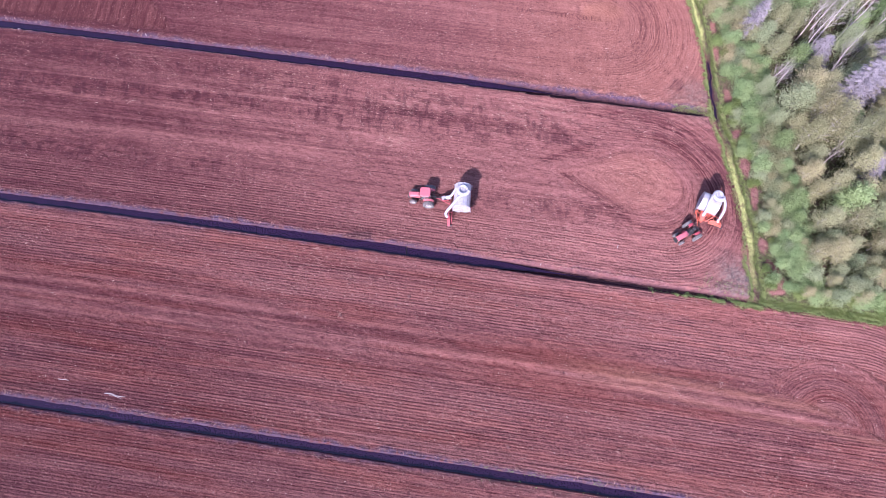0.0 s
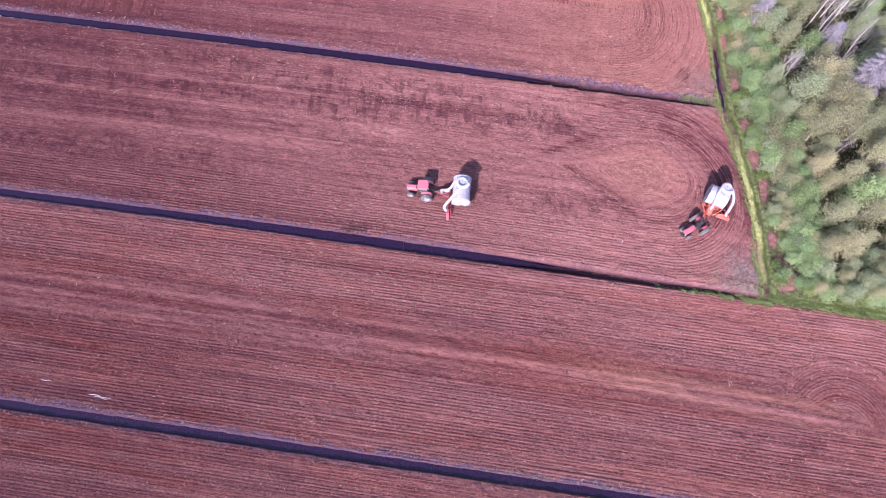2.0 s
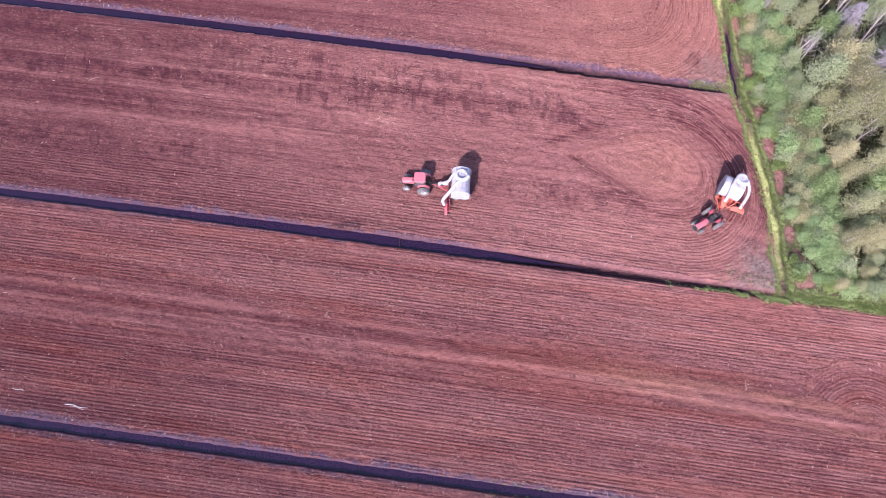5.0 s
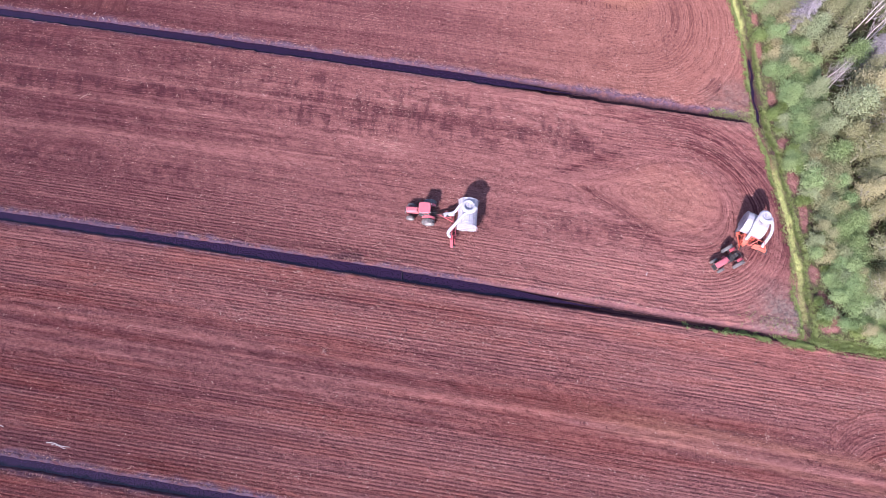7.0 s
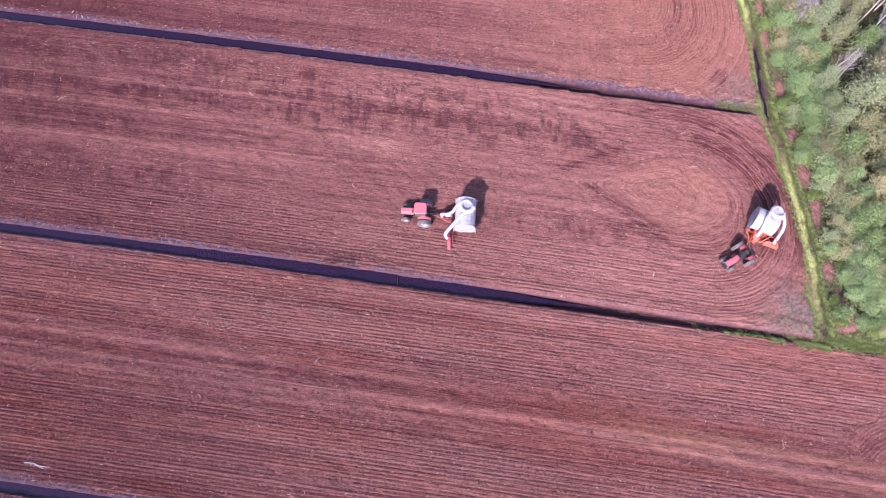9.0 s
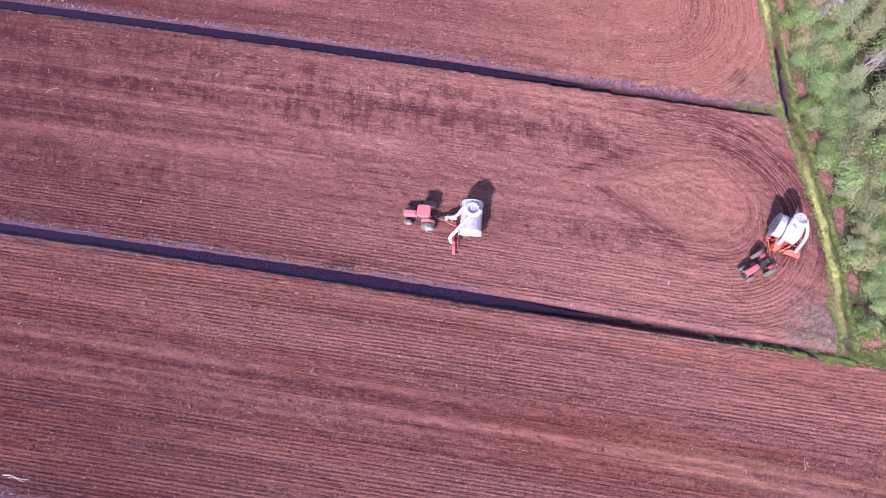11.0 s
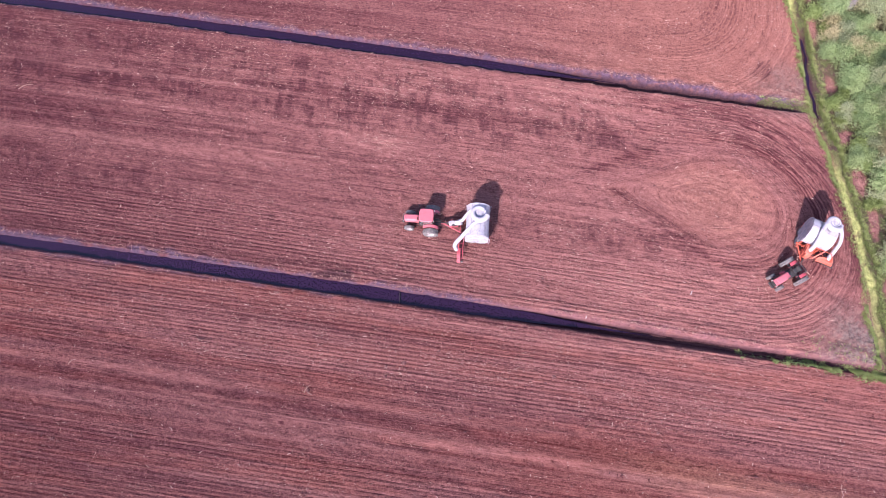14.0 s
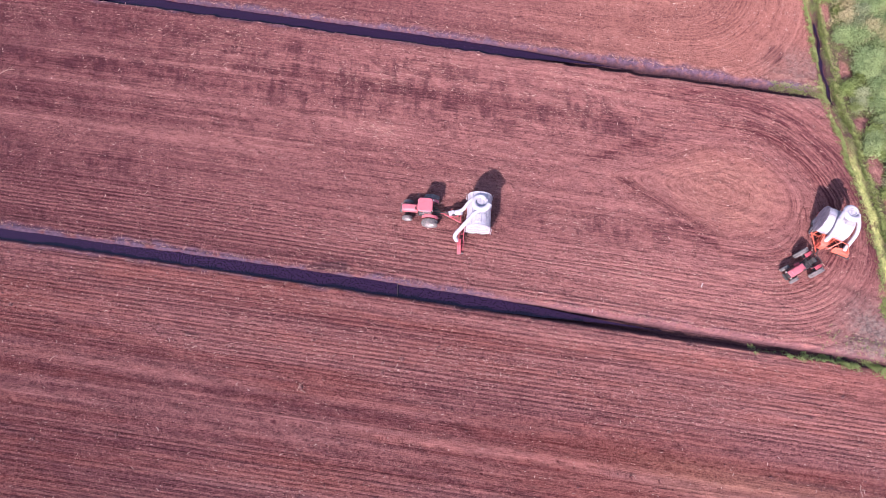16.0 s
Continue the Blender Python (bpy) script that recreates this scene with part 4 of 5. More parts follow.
    for k in range(6, len(pts) - 3, 8):
        way = (pts[k + 1] - pts[k - 1]).normalized()
        bm = bmesh.new()
        tube(bm, [pts[k] - way * 0.03, pts[k] + way * 0.03], 0.262 if first else 0.242, 14)
        part("clamp", bm, GREY, pipe)
    # suction nozzle, flaring down to the ground
    nx, ny = nozzle_at
    bm = bmesh.new()
    wide = 1.5 if first else 1.25
    upper = [bm.verts.new((nx + a * (0.20 if first else 0.26) + 0.05, ny + b * 0.35 - 0.25, 1.05)) for a, b in ((-1, -1), (1, -1), (1, 1), (-1, 1))]
    lower = [bm.verts.new((nx + a * (0.20 if first else 0.32) - (0.0 if first else 0.10), ny + b * wide / 2 + (0.15 if first else 0.0), 0.16)) for a, b in ((-1, -1), (1, -1), (1, 1), (-1, 1))]
    for k in range(4):
        bm.faces.new((upper[k], upper[(k + 1) % 4], lower[(k + 1) % 4], lower[k]))
    bm.faces.new(upper), bm.faces.new(list(reversed(lower)))
    bmesh.ops.bevel(bm, geom=list(bm.edges), offset=0.025, segments=1, affect="EDGES")
    nozzle = part("suction_nozzle", bm, RED if first else ORANGE, ob, "orange-red flared suction nozzle at the ground")
    bm = bmesh.new()
    box(bm, (0.42 if first else 0.62, wide + 0.1, 0.10), (nx, ny + 0.1, 0.11), bevel=0.02)
    part("nozzle_lip", bm, BLACK, nozzle)
    bm = bmesh.new()
    drum(bm, 0.14, 0.14, 0.10, (nx - 0.35, ny + wide * 0.5, 0.14), (90, 0, 0), 14)
    part("gauge_wheel", bm, RUBBER, nozzle)
    # lattice that carries the nozzle
    def bar(a, b, t=0.035):
        bm = bmesh.new()
        tube(bm, [a, b], t, 6)
        part("lattice_bar", bm, paint_frame, ob)
    if first:
        for x in (1.45, 1.95):
            bar((x, 1.5, 0.75), (x, 4.1, 0.55), 0.045)
            bar((x, 1.5, 1.55), (x, 3.9, 0.95), 0.035)
            for k in range(4):
                y0 = 1.6 + 0.62 * k
                bar((x, y0, 0.76), (x, y0 + 0.35, 1.50 - 0.14 * k), 0.028)
        for k in range(5):
            bar((1.45, 1.6 + 0.6 * k, 0.75 - 0.03 * k), (1.95, 1.9 + 0.55 * k, 0.74 - 0.03 * k), 0.028)
        bar((1.45, 1.5, 1.55), (1.95, 2.6, 1.25), 0.03)
    else:
        for y in (-0.9, 0.1, 1.1):
            bar((1.35, y, 0.80), (1.45, y, 2.15), 0.05)
            bar((1.45, y, 2.15), (2.35, y * 0.55 - 0.2, 1.15), 0.05)
            bar((1.40, y, 1.45), (2.30, y * 0.5 - 0.2, 0.80), 0.04)
        bar((1.45, -0.95, 2.15), (1.45, 1.9, 2.10), 0.05)
        bar((1.45, 1.8, 2.10), (1.75, 2.7, 0.95), 0.05)
        bar((2.35, -0.7, 1.15), (1.75, 2.5, 0.95), 0.05)
        bar((1.35, 1.5, 0.80), (1.70, 2.6, 0.55), 0.05)
        bar((1.45, 0.1, 2.15), (1.40, 1.6, 0.90), 0.04)
        bar((1.45, -0.9, 2.15), (1.40, 0.1, 0.90), 0.04)
        bm = bmesh.new()
        box(bm, (0.9, 0.8, 0.35), (1.95, -0.45, 1.95), (0, 18, 0), bevel=0.05)
        part("gear_cover", bm, ORANGE, ob, "orange sheet gear cover")
        bm = bmesh.new()
        va = [bm.verts.new(p) for p in ((2.30, 0.9, 0.95), (1.85, 1.0, 1.30), (1.45, 2.3, 1.15), (1.95, 2.85, 0.75))]
        bm.faces.new(va)
        made = bmesh.ops.extrude_face_region(bm, geom=list(bm.faces))
        bmesh.ops.translate(bm, vec=(0, 0, -0.18), verts=[v for v in made["geom"] if isinstance(v, bmesh.types.BMVert)])
        part("deflector", bm, ORANGE, ob, "orange deflector sheet over the nozzle arm")
    # running wheels
    for x in (-0.55, 0.55):
        for s in (-1, 1):
            wheel(ob, 0.50, 0.36, (x, cy + s * (L * 0.5 - 0.35), 0.50), RIM, 14)
    for s in (-1, 1):
        bm = bmesh.new()
        box(bm, (0.06, 0.22, 0.12), (-r - 0.02, cy + s * h * 0.86, 0.95), bevel=0.015)
        part("tail_light", bm, RED, ob)
    bm = bmesh.new()
    for s in (-1, 1):
        tube(bm, [(-r * 0.93, cy + h * 0.8 + s * 0.18, 0.9), (-r * 1.03, cy + h * 0.8 + s * 0.18, cz), (-r * 0.62, cy + h * 0.8 + s * 0.18, cz + r * 0.84)], 0.022, 6)
    for k in range(6):
        z = 1.0 + 0.3 * k
        x = -r * 1.0 if z < cz + 0.3 else -r * 0.86
        tube(bm, [(x, cy + h * 0.8 - 0.18, z), (x, cy + h * 0.8 + 0.18, z)], 0.018, 6)
    part("ladder", bm, GREY, ob)
    return ob


tractor(True, "red tractor with a faded pink cab roof towing a harvester").matrix_basis = pose(3.5, 8.80, 0.0, 0, 0, 175.6)
peat_harvester(1, "white peat harvester with a snail-shell cyclone and red frame").matrix_basis = pose(8.75, 8.35, 0.0, 0, 0, 176.0)
tractor(False, "open red tractor without a cab, turning on the peat").matrix_basis = pose(43.9, 3.0, 0.0, 0, 0, 210)
peat_harvester(2, "white peat harvester with a domed cyclone and orange frame").matrix_basis = pose(46.65, 6.7, 0.0, 0, 0, 244)


# ================= trees =================
def rings_tube(verts, faces, pts, radii, seg=5):
    base = len(verts)
    pts = [Vector(p) for p in pts]
    for k, p in enumerate(pts):
        way = (pts[min(k + 1, len(pts) - 1)] - pts[max(k - 1, 0)]).normalized()
        side = way.cross(Vector((0.31, 0.95, 0.11))).normalized()
        up = side.cross(way)
        for j in range(seg):
            a = 2 * math.pi * j / seg
            verts.append(p + radii[k] * (side * math.cos(a) + up * math.sin(a)))
    for k in range(len(pts) - 1):
        for j in range(seg):
            faces.append((base + k * seg + j, base + k * seg + (j + 1) % seg, base + (k + 1) * seg + (j + 1) % seg, base + (k + 1) * seg + j))


def sprays(rg, centres, normals, size, ways, slim=0.30):
    """Leaf sprays: one small folded blade at each centre, drawn out along its way."""
    nm = normals / np.linalg.norm(normals, axis=1, keepdims=True)
    b = np.cross(nm, ways)
    b /= np.linalg.norm(b, axis=1, keepdims=True) + 1e-6
    a = np.cross(b, nm)
    s = size[:, None]
    v = np.stack([centres + a * s - nm * s * 0.10, centres + b * s * slim + nm * s * 0.06, centres - a * s, centres - b * s * slim + nm * s * 0.06], 1).reshape(-1, 3)
    k = np.arange(len(centres)) * 4
    return v, np.stack([k, k + 1, k + 2, k + 3], -1)


def leafy_tree(name, label, category, seed, height, spread, bare, leaf_material, bark_material, clumps, per_clump, leaf_size, group):
    """A trunk with limbs and a crown of many leaf sprays gathered round the limbs."""
    rg = np.random.default_rng(seed)
    ob = new(name, None)
    tagged(ob, label, category, group)
    verts, faces = [], []
    lean = rg.normal(0, 0.035, 2)
    spine = [Vector((lean[0] * z + 0.10 * math.sin(z * 0.9 + seed), lean[1] * z + 0.10 * math.cos(z * 0.7 + seed), z)) for z in np.linspace(-0.25, height * 0.96, 9)]
    r0 = 0.014 * height + 0.03
    rings_tube(verts, faces, spine, [r0 * (1 - 0.9 * k / 8) for k in range(9)], 7)
    centres, normals, sizes, ways = [], [], [], []
    golden = rg.uniform(0, 6.28)
    for c in range(clumps):
        f = (c + 0.5) / clumps
        z = height * (bare + (1 - bare) * f ** 0.9)
        golden += 2.4 + rg.normal(0, 0.35)
        prof = math.sin(math.pi * min(1, (0.16 + 0.84 * f) ** 0.80)) ** 0.65 * (1 - 0.25 * f)
        reach = spread * max(0.12, prof) * rg.uniform(0.55, 1.08)
        k = min(7.99, (z + 0.25) / (height * 1.0) * 8)
        foot = spine[int(k)].lerp(spine[int(k) + 1], k - int(k))
        tip = foot + Vector((math.cos(golden) * reach, math.sin(golden) * reach, rg.uniform(-0.05, 0.35) * reach))
        start = foot - Vector((0, 0, min(0.5 * reach, z * 0.3)))
        midp = start.lerp(tip, 0.55) + Vector((0, 0, 0.10 * reach))
        rl = r0 * 0.34 * (1 - 0.6 * f)
        rings_tube(verts, faces, [start, midp, tip], [rl, rl * 0.6, rl * 0.2], 4)
        n = int(per_clump * rg.uniform(0.6, 1.3))
        along = rg.uniform(0.35, 1.12, n)
        p = np.array(start)[None] * (1 - along[:, None]) + np.array(tip)[None] * along[:, None]
        sg = 0.16 * spread + 0.14
        p = p + rg.normal(0, 1, (n, 3)) * np.array([sg, sg, sg * 0.62])
        centres.append(p)
        out = p - np.array(spine[4])
        normals.append(rg.normal(0, 0.45, (n, 3)) + np.array([0, 0, 0.6]) - 0.5 * np.array(SUN_DIR) + 0.20 * out / (np.linalg.norm(out, axis=1, keepdims=True) + 0.1))
        ways.append(np.array(tip - start)[None] / max(reach, 0.3) + rg.normal(0, 0.55, (n, 3)))
        sizes.append(leaf_size * rg.uniform(0.6, 1.35, n))
    raw("trunk", verts, faces, bark_material, ob)
    v, f = sprays(rg, np.concatenate(centres), np.concatenate(normals), np.concatenate(sizes), np.concatenate(ways))
    raw("crown", v, f, leaf_material, ob)
    return ob


def bare_tree(name, label, seed, height, spread, twigs, material, thick=1.0):
    """A dead tree: trunk, limbs and twigs, no leaves."""
    rg = np.random.default_rng(seed)
    ob = new(name, None)
    tagged(ob, label, "dead tree", "dead trees in the wood")
    verts, faces = [], []
    lean = rg.normal(0, 0.05, 2)
    spine = [Vector((lean[0] * z + 0.15 * math.sin(z * 0.6 + seed), lean[1] * z, z)) for z in np.linspace(-0.25, height, 10)]
    r0 = (0.013 * height + 0.03) * thick
    rings_tube(verts, faces, spine, [r0 * (1 - 0.88 * k / 9) for k in range(10)], 7)
    raw("trunk", verts, faces, material, ob)
    verts, faces = [], []
    turn = 0.0
    for c in range(twigs):
        f = 0.30 + 0.70 * (c + 0.5) / twigs
        turn += 2.4
        k = min(8.99, f * 9)
        foot = spine[int(k)].lerp(spine[int(k) + 1], k - int(k))
        reach = spread * (1.15 - f) * rg.uniform(0.7, 1.2) + 0.3
        way = Vector((math.cos(turn), math.sin(turn), rg.uniform(0.9, 1.9))).normalized()
        tip = foot + way * reach
        mid = foot.lerp(tip, 0.5) + Vector((0, 0, -0.08 * reach))
        rl = r0 * 0.30 * (1.15 - f)
        rings_tube(verts, faces, [foot, mid, tip], [rl, rl * 0.65, rl * 0.2], 4)
        for j in range(6):
            a = foot.lerp(tip, rg.uniform(0.35, 0.95))
            b = a + Vector(rg.normal(0, 0.5, 3)) * reach * 0.45 + Vector((0, 0, 0.25 * reach))
            rings_tube(verts, faces, [a, b], [rl * 0.5, rl * 0.2], 3)
    raw("branch", verts, faces, material, ob)
    return ob


def dead_spruce(seed, height):
    """A grey needleless spruce: whorls of drooping boughs with fine twigs."""
    rg = np.random.default_rng(seed)
    ob = new("dead_spruce", None)
    tagged(ob, "needleless lilac-grey dead spruce with drooping twigs", "dead tree", "dead trees in the wood")
    verts, faces = [], []
    rings_tube(verts, faces, [(0, 0, -0.25), (0.05, 0, height * 0.5), (0, 0, height)], [0.15, 0.09, 0.02], 7)
    raw("trunk", verts, faces, GREY_TWIG, ob)
    verts, faces = [], []
    n = 70
    for c in range(n):
        f = c / n
        z = height * (0.15 + 0.83 * f)
        a = c * 2.4 + rg.normal(0, 0.2)
        reach = 2.7 * (1 - f) ** 0.8 * rg.uniform(0.7, 1.1) + 0.15
        tip = Vector((math.cos(a) * reach, math.sin(a) * reach, z - 0.18 * reach))
        foot = Vector((0, 0, z + 0.05 * reach))
        rings_tube(verts, faces, [foot, foot.lerp(tip, 0.5) + Vector((0, 0, 0.06 * reach)), tip], [0.030, 0.018, 0.007], 3)
        for j in range(int(26 + 52 * (1 - f))):
            t = rg.uniform(0.2, 1.0)
            p = foot.lerp(tip, t)
            side = Vector((-math.sin(a), math.cos(a), 0)) * rg.choice((-1, 1))
            q = p + side * rg.uniform(0.2, 0.55) * (1.2 - 0.5 * t) + Vector((math.cos(a), math.sin(a), -0.4)) * rg.uniform(0.05, 0.35)
            rings_tube(verts, faces, [p, q], [0.017, 0.007], 3)
    raw("bough", verts, faces, GREY_TWIG, ob)
    return ob


WOOD = "trees of the wood"
kinds = {
    "birch": [leafy_tree("birch_tree", "young birch with an airy olive-green crown", "tree", 11 + k, hh, sp, 0.22, BIRCH_LEAF, BIRCH_BARK, 34, 88, 0.180, WOOD)
              for k, (hh, sp) in enumerate(((9.0, 2.1), (10.0, 2.4), (8.0, 2.0), (9.6, 1.9)))],
    "aspen": [leafy_tree("aspen_tree", "tall aspen with a sunlit khaki-yellow crown", "tree", 21 + k, hh, sp, 0.20, KHAKI_LEAF, BIRCH_BARK, 36, 86, 0.175, WOOD)
              for k, (hh, sp) in enumerate(((9.4, 2.5), (10.4, 2.2), (8.4, 2.6)))],
    "alder": [leafy_tree("alder_tree", "bushy alder with fresh mid-green leaves", "tree", 31 + k, hh, sp, 0.12, ALDER_LEAF, DARK_BARK, 34, 88, 0.190, WOOD)
              for k, (hh, sp) in enumerate(((6.0, 2.1), (7.2, 2.4), (5.0, 1.9)))],
    "willow": [leafy_tree("willow_tree", "grey-green willow with small soft leaves", "tree", 51 + k, hh, sp, 0.15, WILLOW_LEAF, DARK_BARK, 34, 90, 0.175, WOOD)
               for k, (hh, sp) in enumerate(((7.0, 2.3), (8.2, 2.5)))],
    "shrub": [leafy_tree("shrub", text, "shrub", 61 + k, hh, sp, 0.05, mat, DARK_BARK, 20, 56, 0.165, "shrubs between the ditch and the wood")
              for k, (hh, sp, mat, text) in enumerate(((3.0, 1.5, ALDER_LEAF, "spreading bright green alder shrub"), (2.4, 1.4, WILLOW_LEAF, "soft grey-green willow shrub"),
                                                       (3.4, 1.4, BIRCH_LEAF, "olive-green birch shrub with thin shoots"), (2.2, 1.5, KHAKI_LEAF, "yellowish shrub with sparse leaves"),
                                                       (2.6, 1.7, ALDER_LEAF, "wide bright green alder shrub")))],
    "bush": [leafy_tree("bush", "low bright green bush at the edge of the wood", "bush", 71 + k, hh, sp, 0.05, HERB_LEAF if k else ALDER_LEAF, DARK_BARK, 18, 62, 0.150, "bushes along the ditch")
             for k, (hh, sp) in enumerate(((2.2, 1.2), (1.5, 1.0), (1.1, 0.9)))],
    "spruce": [dead_spruce(91, 8.5), dead_spruce(92, 7.2)],
    "bare": [bare_tree("dead_birch", "bare white dead birch with broken branches", 95 + k, hh, 2.6, 24, DEAD_WOOD, 0.85) for k, hh in enumerate((10.5, 9.0, 7.5))],
}
first_use = {id(ob): True for group in kinds.values() for ob in group}


def plant(kind, x, y, size=1.0, which=None):
    group = kinds[kind]
    ob = group[int(rng.integers(len(group))) if which is None else which]
    z = float(ground_height(np.array([x]), np.array([y]))[0])
    m = Matrix.LocRotScale((x, y, z), Euler((0, 0, rng.uniform(0, 6.283))), (size, size, size * rng.uniform(0.92, 1.1)))
    if first_use[id(ob)]:
        first_use[id(ob)] = False
        ob.matrix_basis = m
    else:
        copy_thing(ob, m)


GLADES = ((69.0, 24.2), (67.2, 23.0), (61.8, 6.0), (64.5, 6.6), (65.2, 11.6), (68.0, 1.4), (60.8, -2.9), (61.0, 26.4), (68.2, 34.2), (60.4, 29.8), (63.2, 6.2))     # gaps in the canopy
# marked trees first, then the rest of the wood round them
stand = []
for kind, x, y, size, which in (("bare", 66.0, 35.2, 1.05, 1), ("bare", 59.4, 29.2, 0.85, 1), ("bare", 60.8, 28.4, 0.9, 2), ("bare", 61.4, 29.8, 0.8, 2), ("bare", 66.0, 38.2, 1.0, 0),
                                ("bare", 69.0, 30.2, 0.95, 2), ("bare", 76.0, 42.0, 1.05, 0), ("spruce", 57.6, 39.3, 1.0, 0), ("spruce", 69.4, 24.6, 1.45, 0), ("spruce", 72.6, 25.6, 1.5, 1),
                                ("spruce", 67.0, 33.2, 0.8, 1), ("bare", 70.8, 32.1, 1.0, 1), ("bare", 68.4, 37.1, 1.1, 0), ("bare", 72.8, 38.0, 1.0, 0), ("bare", 74.5, 34.0, 0.85, 2), ("bare", 69.0, 40.5, 0.95, 1), ("bare", 78.0, 38.5, 1.0, 0),
                                ("spruce", 77.5, 32.5, 1.0, 1), ("bare", 66.0, 14.5, 0.85, 2), ("spruce", 71.5, 12.5, 0.8, 1)):
    plant(kind, x, y, size, which)
    stand.append((x, y))
tries = 0
while tries < 9000 and len(stand) < 320:
    tries += 1
    x, y = rng.uniform(54, 93), rng.uniform(-9, 54)
    e = x - float(edge_line(y))
    if e < 6.5 or y < float(DITCH[2](x)) + 1.9 or x > 74 + 0.25 * (y + 11):
        continue
    gap = 2.5 if y > float(DITCH[2](x)) + 9 else 1.6
    if min((x - a) ** 2 + (y - b) ** 2 for a, b in stand) < gap ** 2 or min((x - a) ** 2 + (y - b) ** 2 for a, b in GLADES) < 3.6:
        continue
    inner = min(1.0, (e - 6.5) / 6.0)
    south = y - float(DITCH[2](x))
    roll = rng.uniform()
    # species stand in drifts
    drift = float(ripple(x, y, 0.16, 2.5)) + 0.25 * rng.normal()
    if e < 8.5:
        kind, size = ("alder" if drift < 0.25 else "willow", 0.66 + 0.34 * inner)
    elif y > 27:
        kind, size = ("willow", 1.0) if roll < 0.42 else (("birch", 0.9) if roll < 0.75 else ("alder", 1.0))
    elif drift > 0.10:
        kind, size = ("aspen", 1.0) if roll < 0.55 else (("birch", 0.95) if roll < 0.9 else ("willow", 0.9))
    elif drift > -0.30:
        kind, size = ("birch", 1.0) if roll < 0.62 else (("aspen", 0.85) if roll < 0.8 else ("alder", 0.95))
    else:
        kind, size = ("alder", 1.05) if roll < 0.5 else (("willow", 0.95) if roll < 0.8 else ("birch", 0.85))
    if south < 10:
        kind = "willow" if roll < 0.22 else ("aspen" if roll < 0.5 else "birch")
        size *= 0.40 + 0.045 * south
    stand.append((x, y))
    plant(kind, x, y, size * rng.uniform(0.80, 1.15))
tries, low = 0, []
while tries < 6000 and len(low) < 230:
    tries += 1
    y = rng.uniform(-6, 58)
    e = rng.uniform(1.9, 8.2)
    x = float(edge_line(y)) + e
    if y < float(DITCH[2](x)) + 2.0 or min(((x - a) / (p + 1.0)) ** 2 + ((y - b) / (q + 0.9)) ** 2 for a, b, p, q in BARE) < 1.0:
        continue
    if low and min((x - a) ** 2 + (y - b) ** 2 for a, b in low) < 1.25 ** 2:
        continue
    low.append((x, y))
    drift = float(ripple(x, y, 0.22, 1.0)) + 0.3 * rng.normal()
    which = (0 if rng.uniform() < 0.5 else 4) if drift < 0.05 else (1 if drift < 0.3 else (2 if rng.uniform() < 0.6 else 3))
    plant("shrub", x, y, (0.55 + 0.10 * min(e, 5.0)) * rng.uniform(0.75, 1.15), which)
for k in range(90):
    y = rng.uniform(-6, 60)
    e = 1.4 + abs(rng.normal(0.9, 1.3))
    x = float(edge_line(y)) + e
    clear = min(((x - a) / 0.9) ** 2 + ((y - b) / 2.2) ** 2 for a, b in ((k[0], k[1]) for k in BARE))
    if clear > 1.0:
        plant("bush", x, y, rng.uniform(0.6, 1.15))
for k in range(34):
    x = rng.uniform(57, 75)
    plant("bush", x, float(DITCH[2](x)) + rng.uniform(1.2, 3.6), rng.uniform(0.7, 1.2))
for ob in [o for group in kinds.values() for o in group if first_use[id(o)]]:
    ob.matrix_basis = pose(96 + rng.uniform(0, 4), 80, 0)


# ================= grass, herbs, wood scraps =================
def tufts(name, label, category, points, blade, material, seed, spread=0.16, blades=7, slim=0.13):
    """Tufts of bent blades at the points, one mesh."""
    rg = np.random.default_rng(seed)
    p = np.repeat(points, blades, axis=0)
    n = len(p)
    a = rg.uniform(0, 6.283, n)
    out = np.stack([np.cos(a), np.sin(a), np.zeros(n)], -1)
    side = np.stack([-np.sin(a), np.cos(a), np.zeros(n)], -1)
    length = blade * rg.uniform(0.5, 1.3, n)[:, None]
    foot = p + out * rg.uniform(0, spread, n)[:, None] + np.array([0, 0, -0.03])
    lift = rg.uniform(0.35, 1.0, n)[:, None]
    w = slim * length + 0.008
    mid = foot + out * length * 0.45 + np.array([0, 0, 1.0]) * length * 0.55 * lift
    tip = foot + out * length + np.array([0, 0, 1.0]) * length * 0.55 * lift
    v = np.stack([foot - side * w * 0.6, foot + side * w * 0.6, mid + side * w, tip, mid - side * w], 1).reshape(-1, 3)
    k = np.arange(n) * 5
    faces = [tuple(q) for q in np.stack([k, k + 1, k + 2, k + 3, k + 4], -1)]
    return tagged(raw(name, v, faces, material), label, category, kind="stuff")


def ground_points(x, y):
    return np.stack([x, y, ground_height(x, y)], -1)


n = 12000
y = rng.uniform(-7.5, 62, n)
flank = np.where(rng.uniform(size=n) < 0.5, -1.0, 1.0)
off = flank * (0.66 + np.abs(rng.normal(0, 0.22, n)))
off = np.where(rng.uniform(size=n) < 0.16, rng.uniform(-1.0, 2.4, n), off) + 0.35 * ripple(y * 0, y, 0.6, 2.0)
clear = ((np.abs(off) > 0.42) | (y < 22)) & (rng.uniform(size=n) < 0.55 + 0.45 * ripple(off * 2, y, 0.5, 8.0))
clear &= (off > 0) | (y < -1) | (y > 13.5) | (rng.uniform(size=n) < 0.35)
for a, b, p, q in BARE:
    clear &= ((edge_line(y) + off - a) / p) ** 2 + ((y - b) / q) ** 2 > 0.9
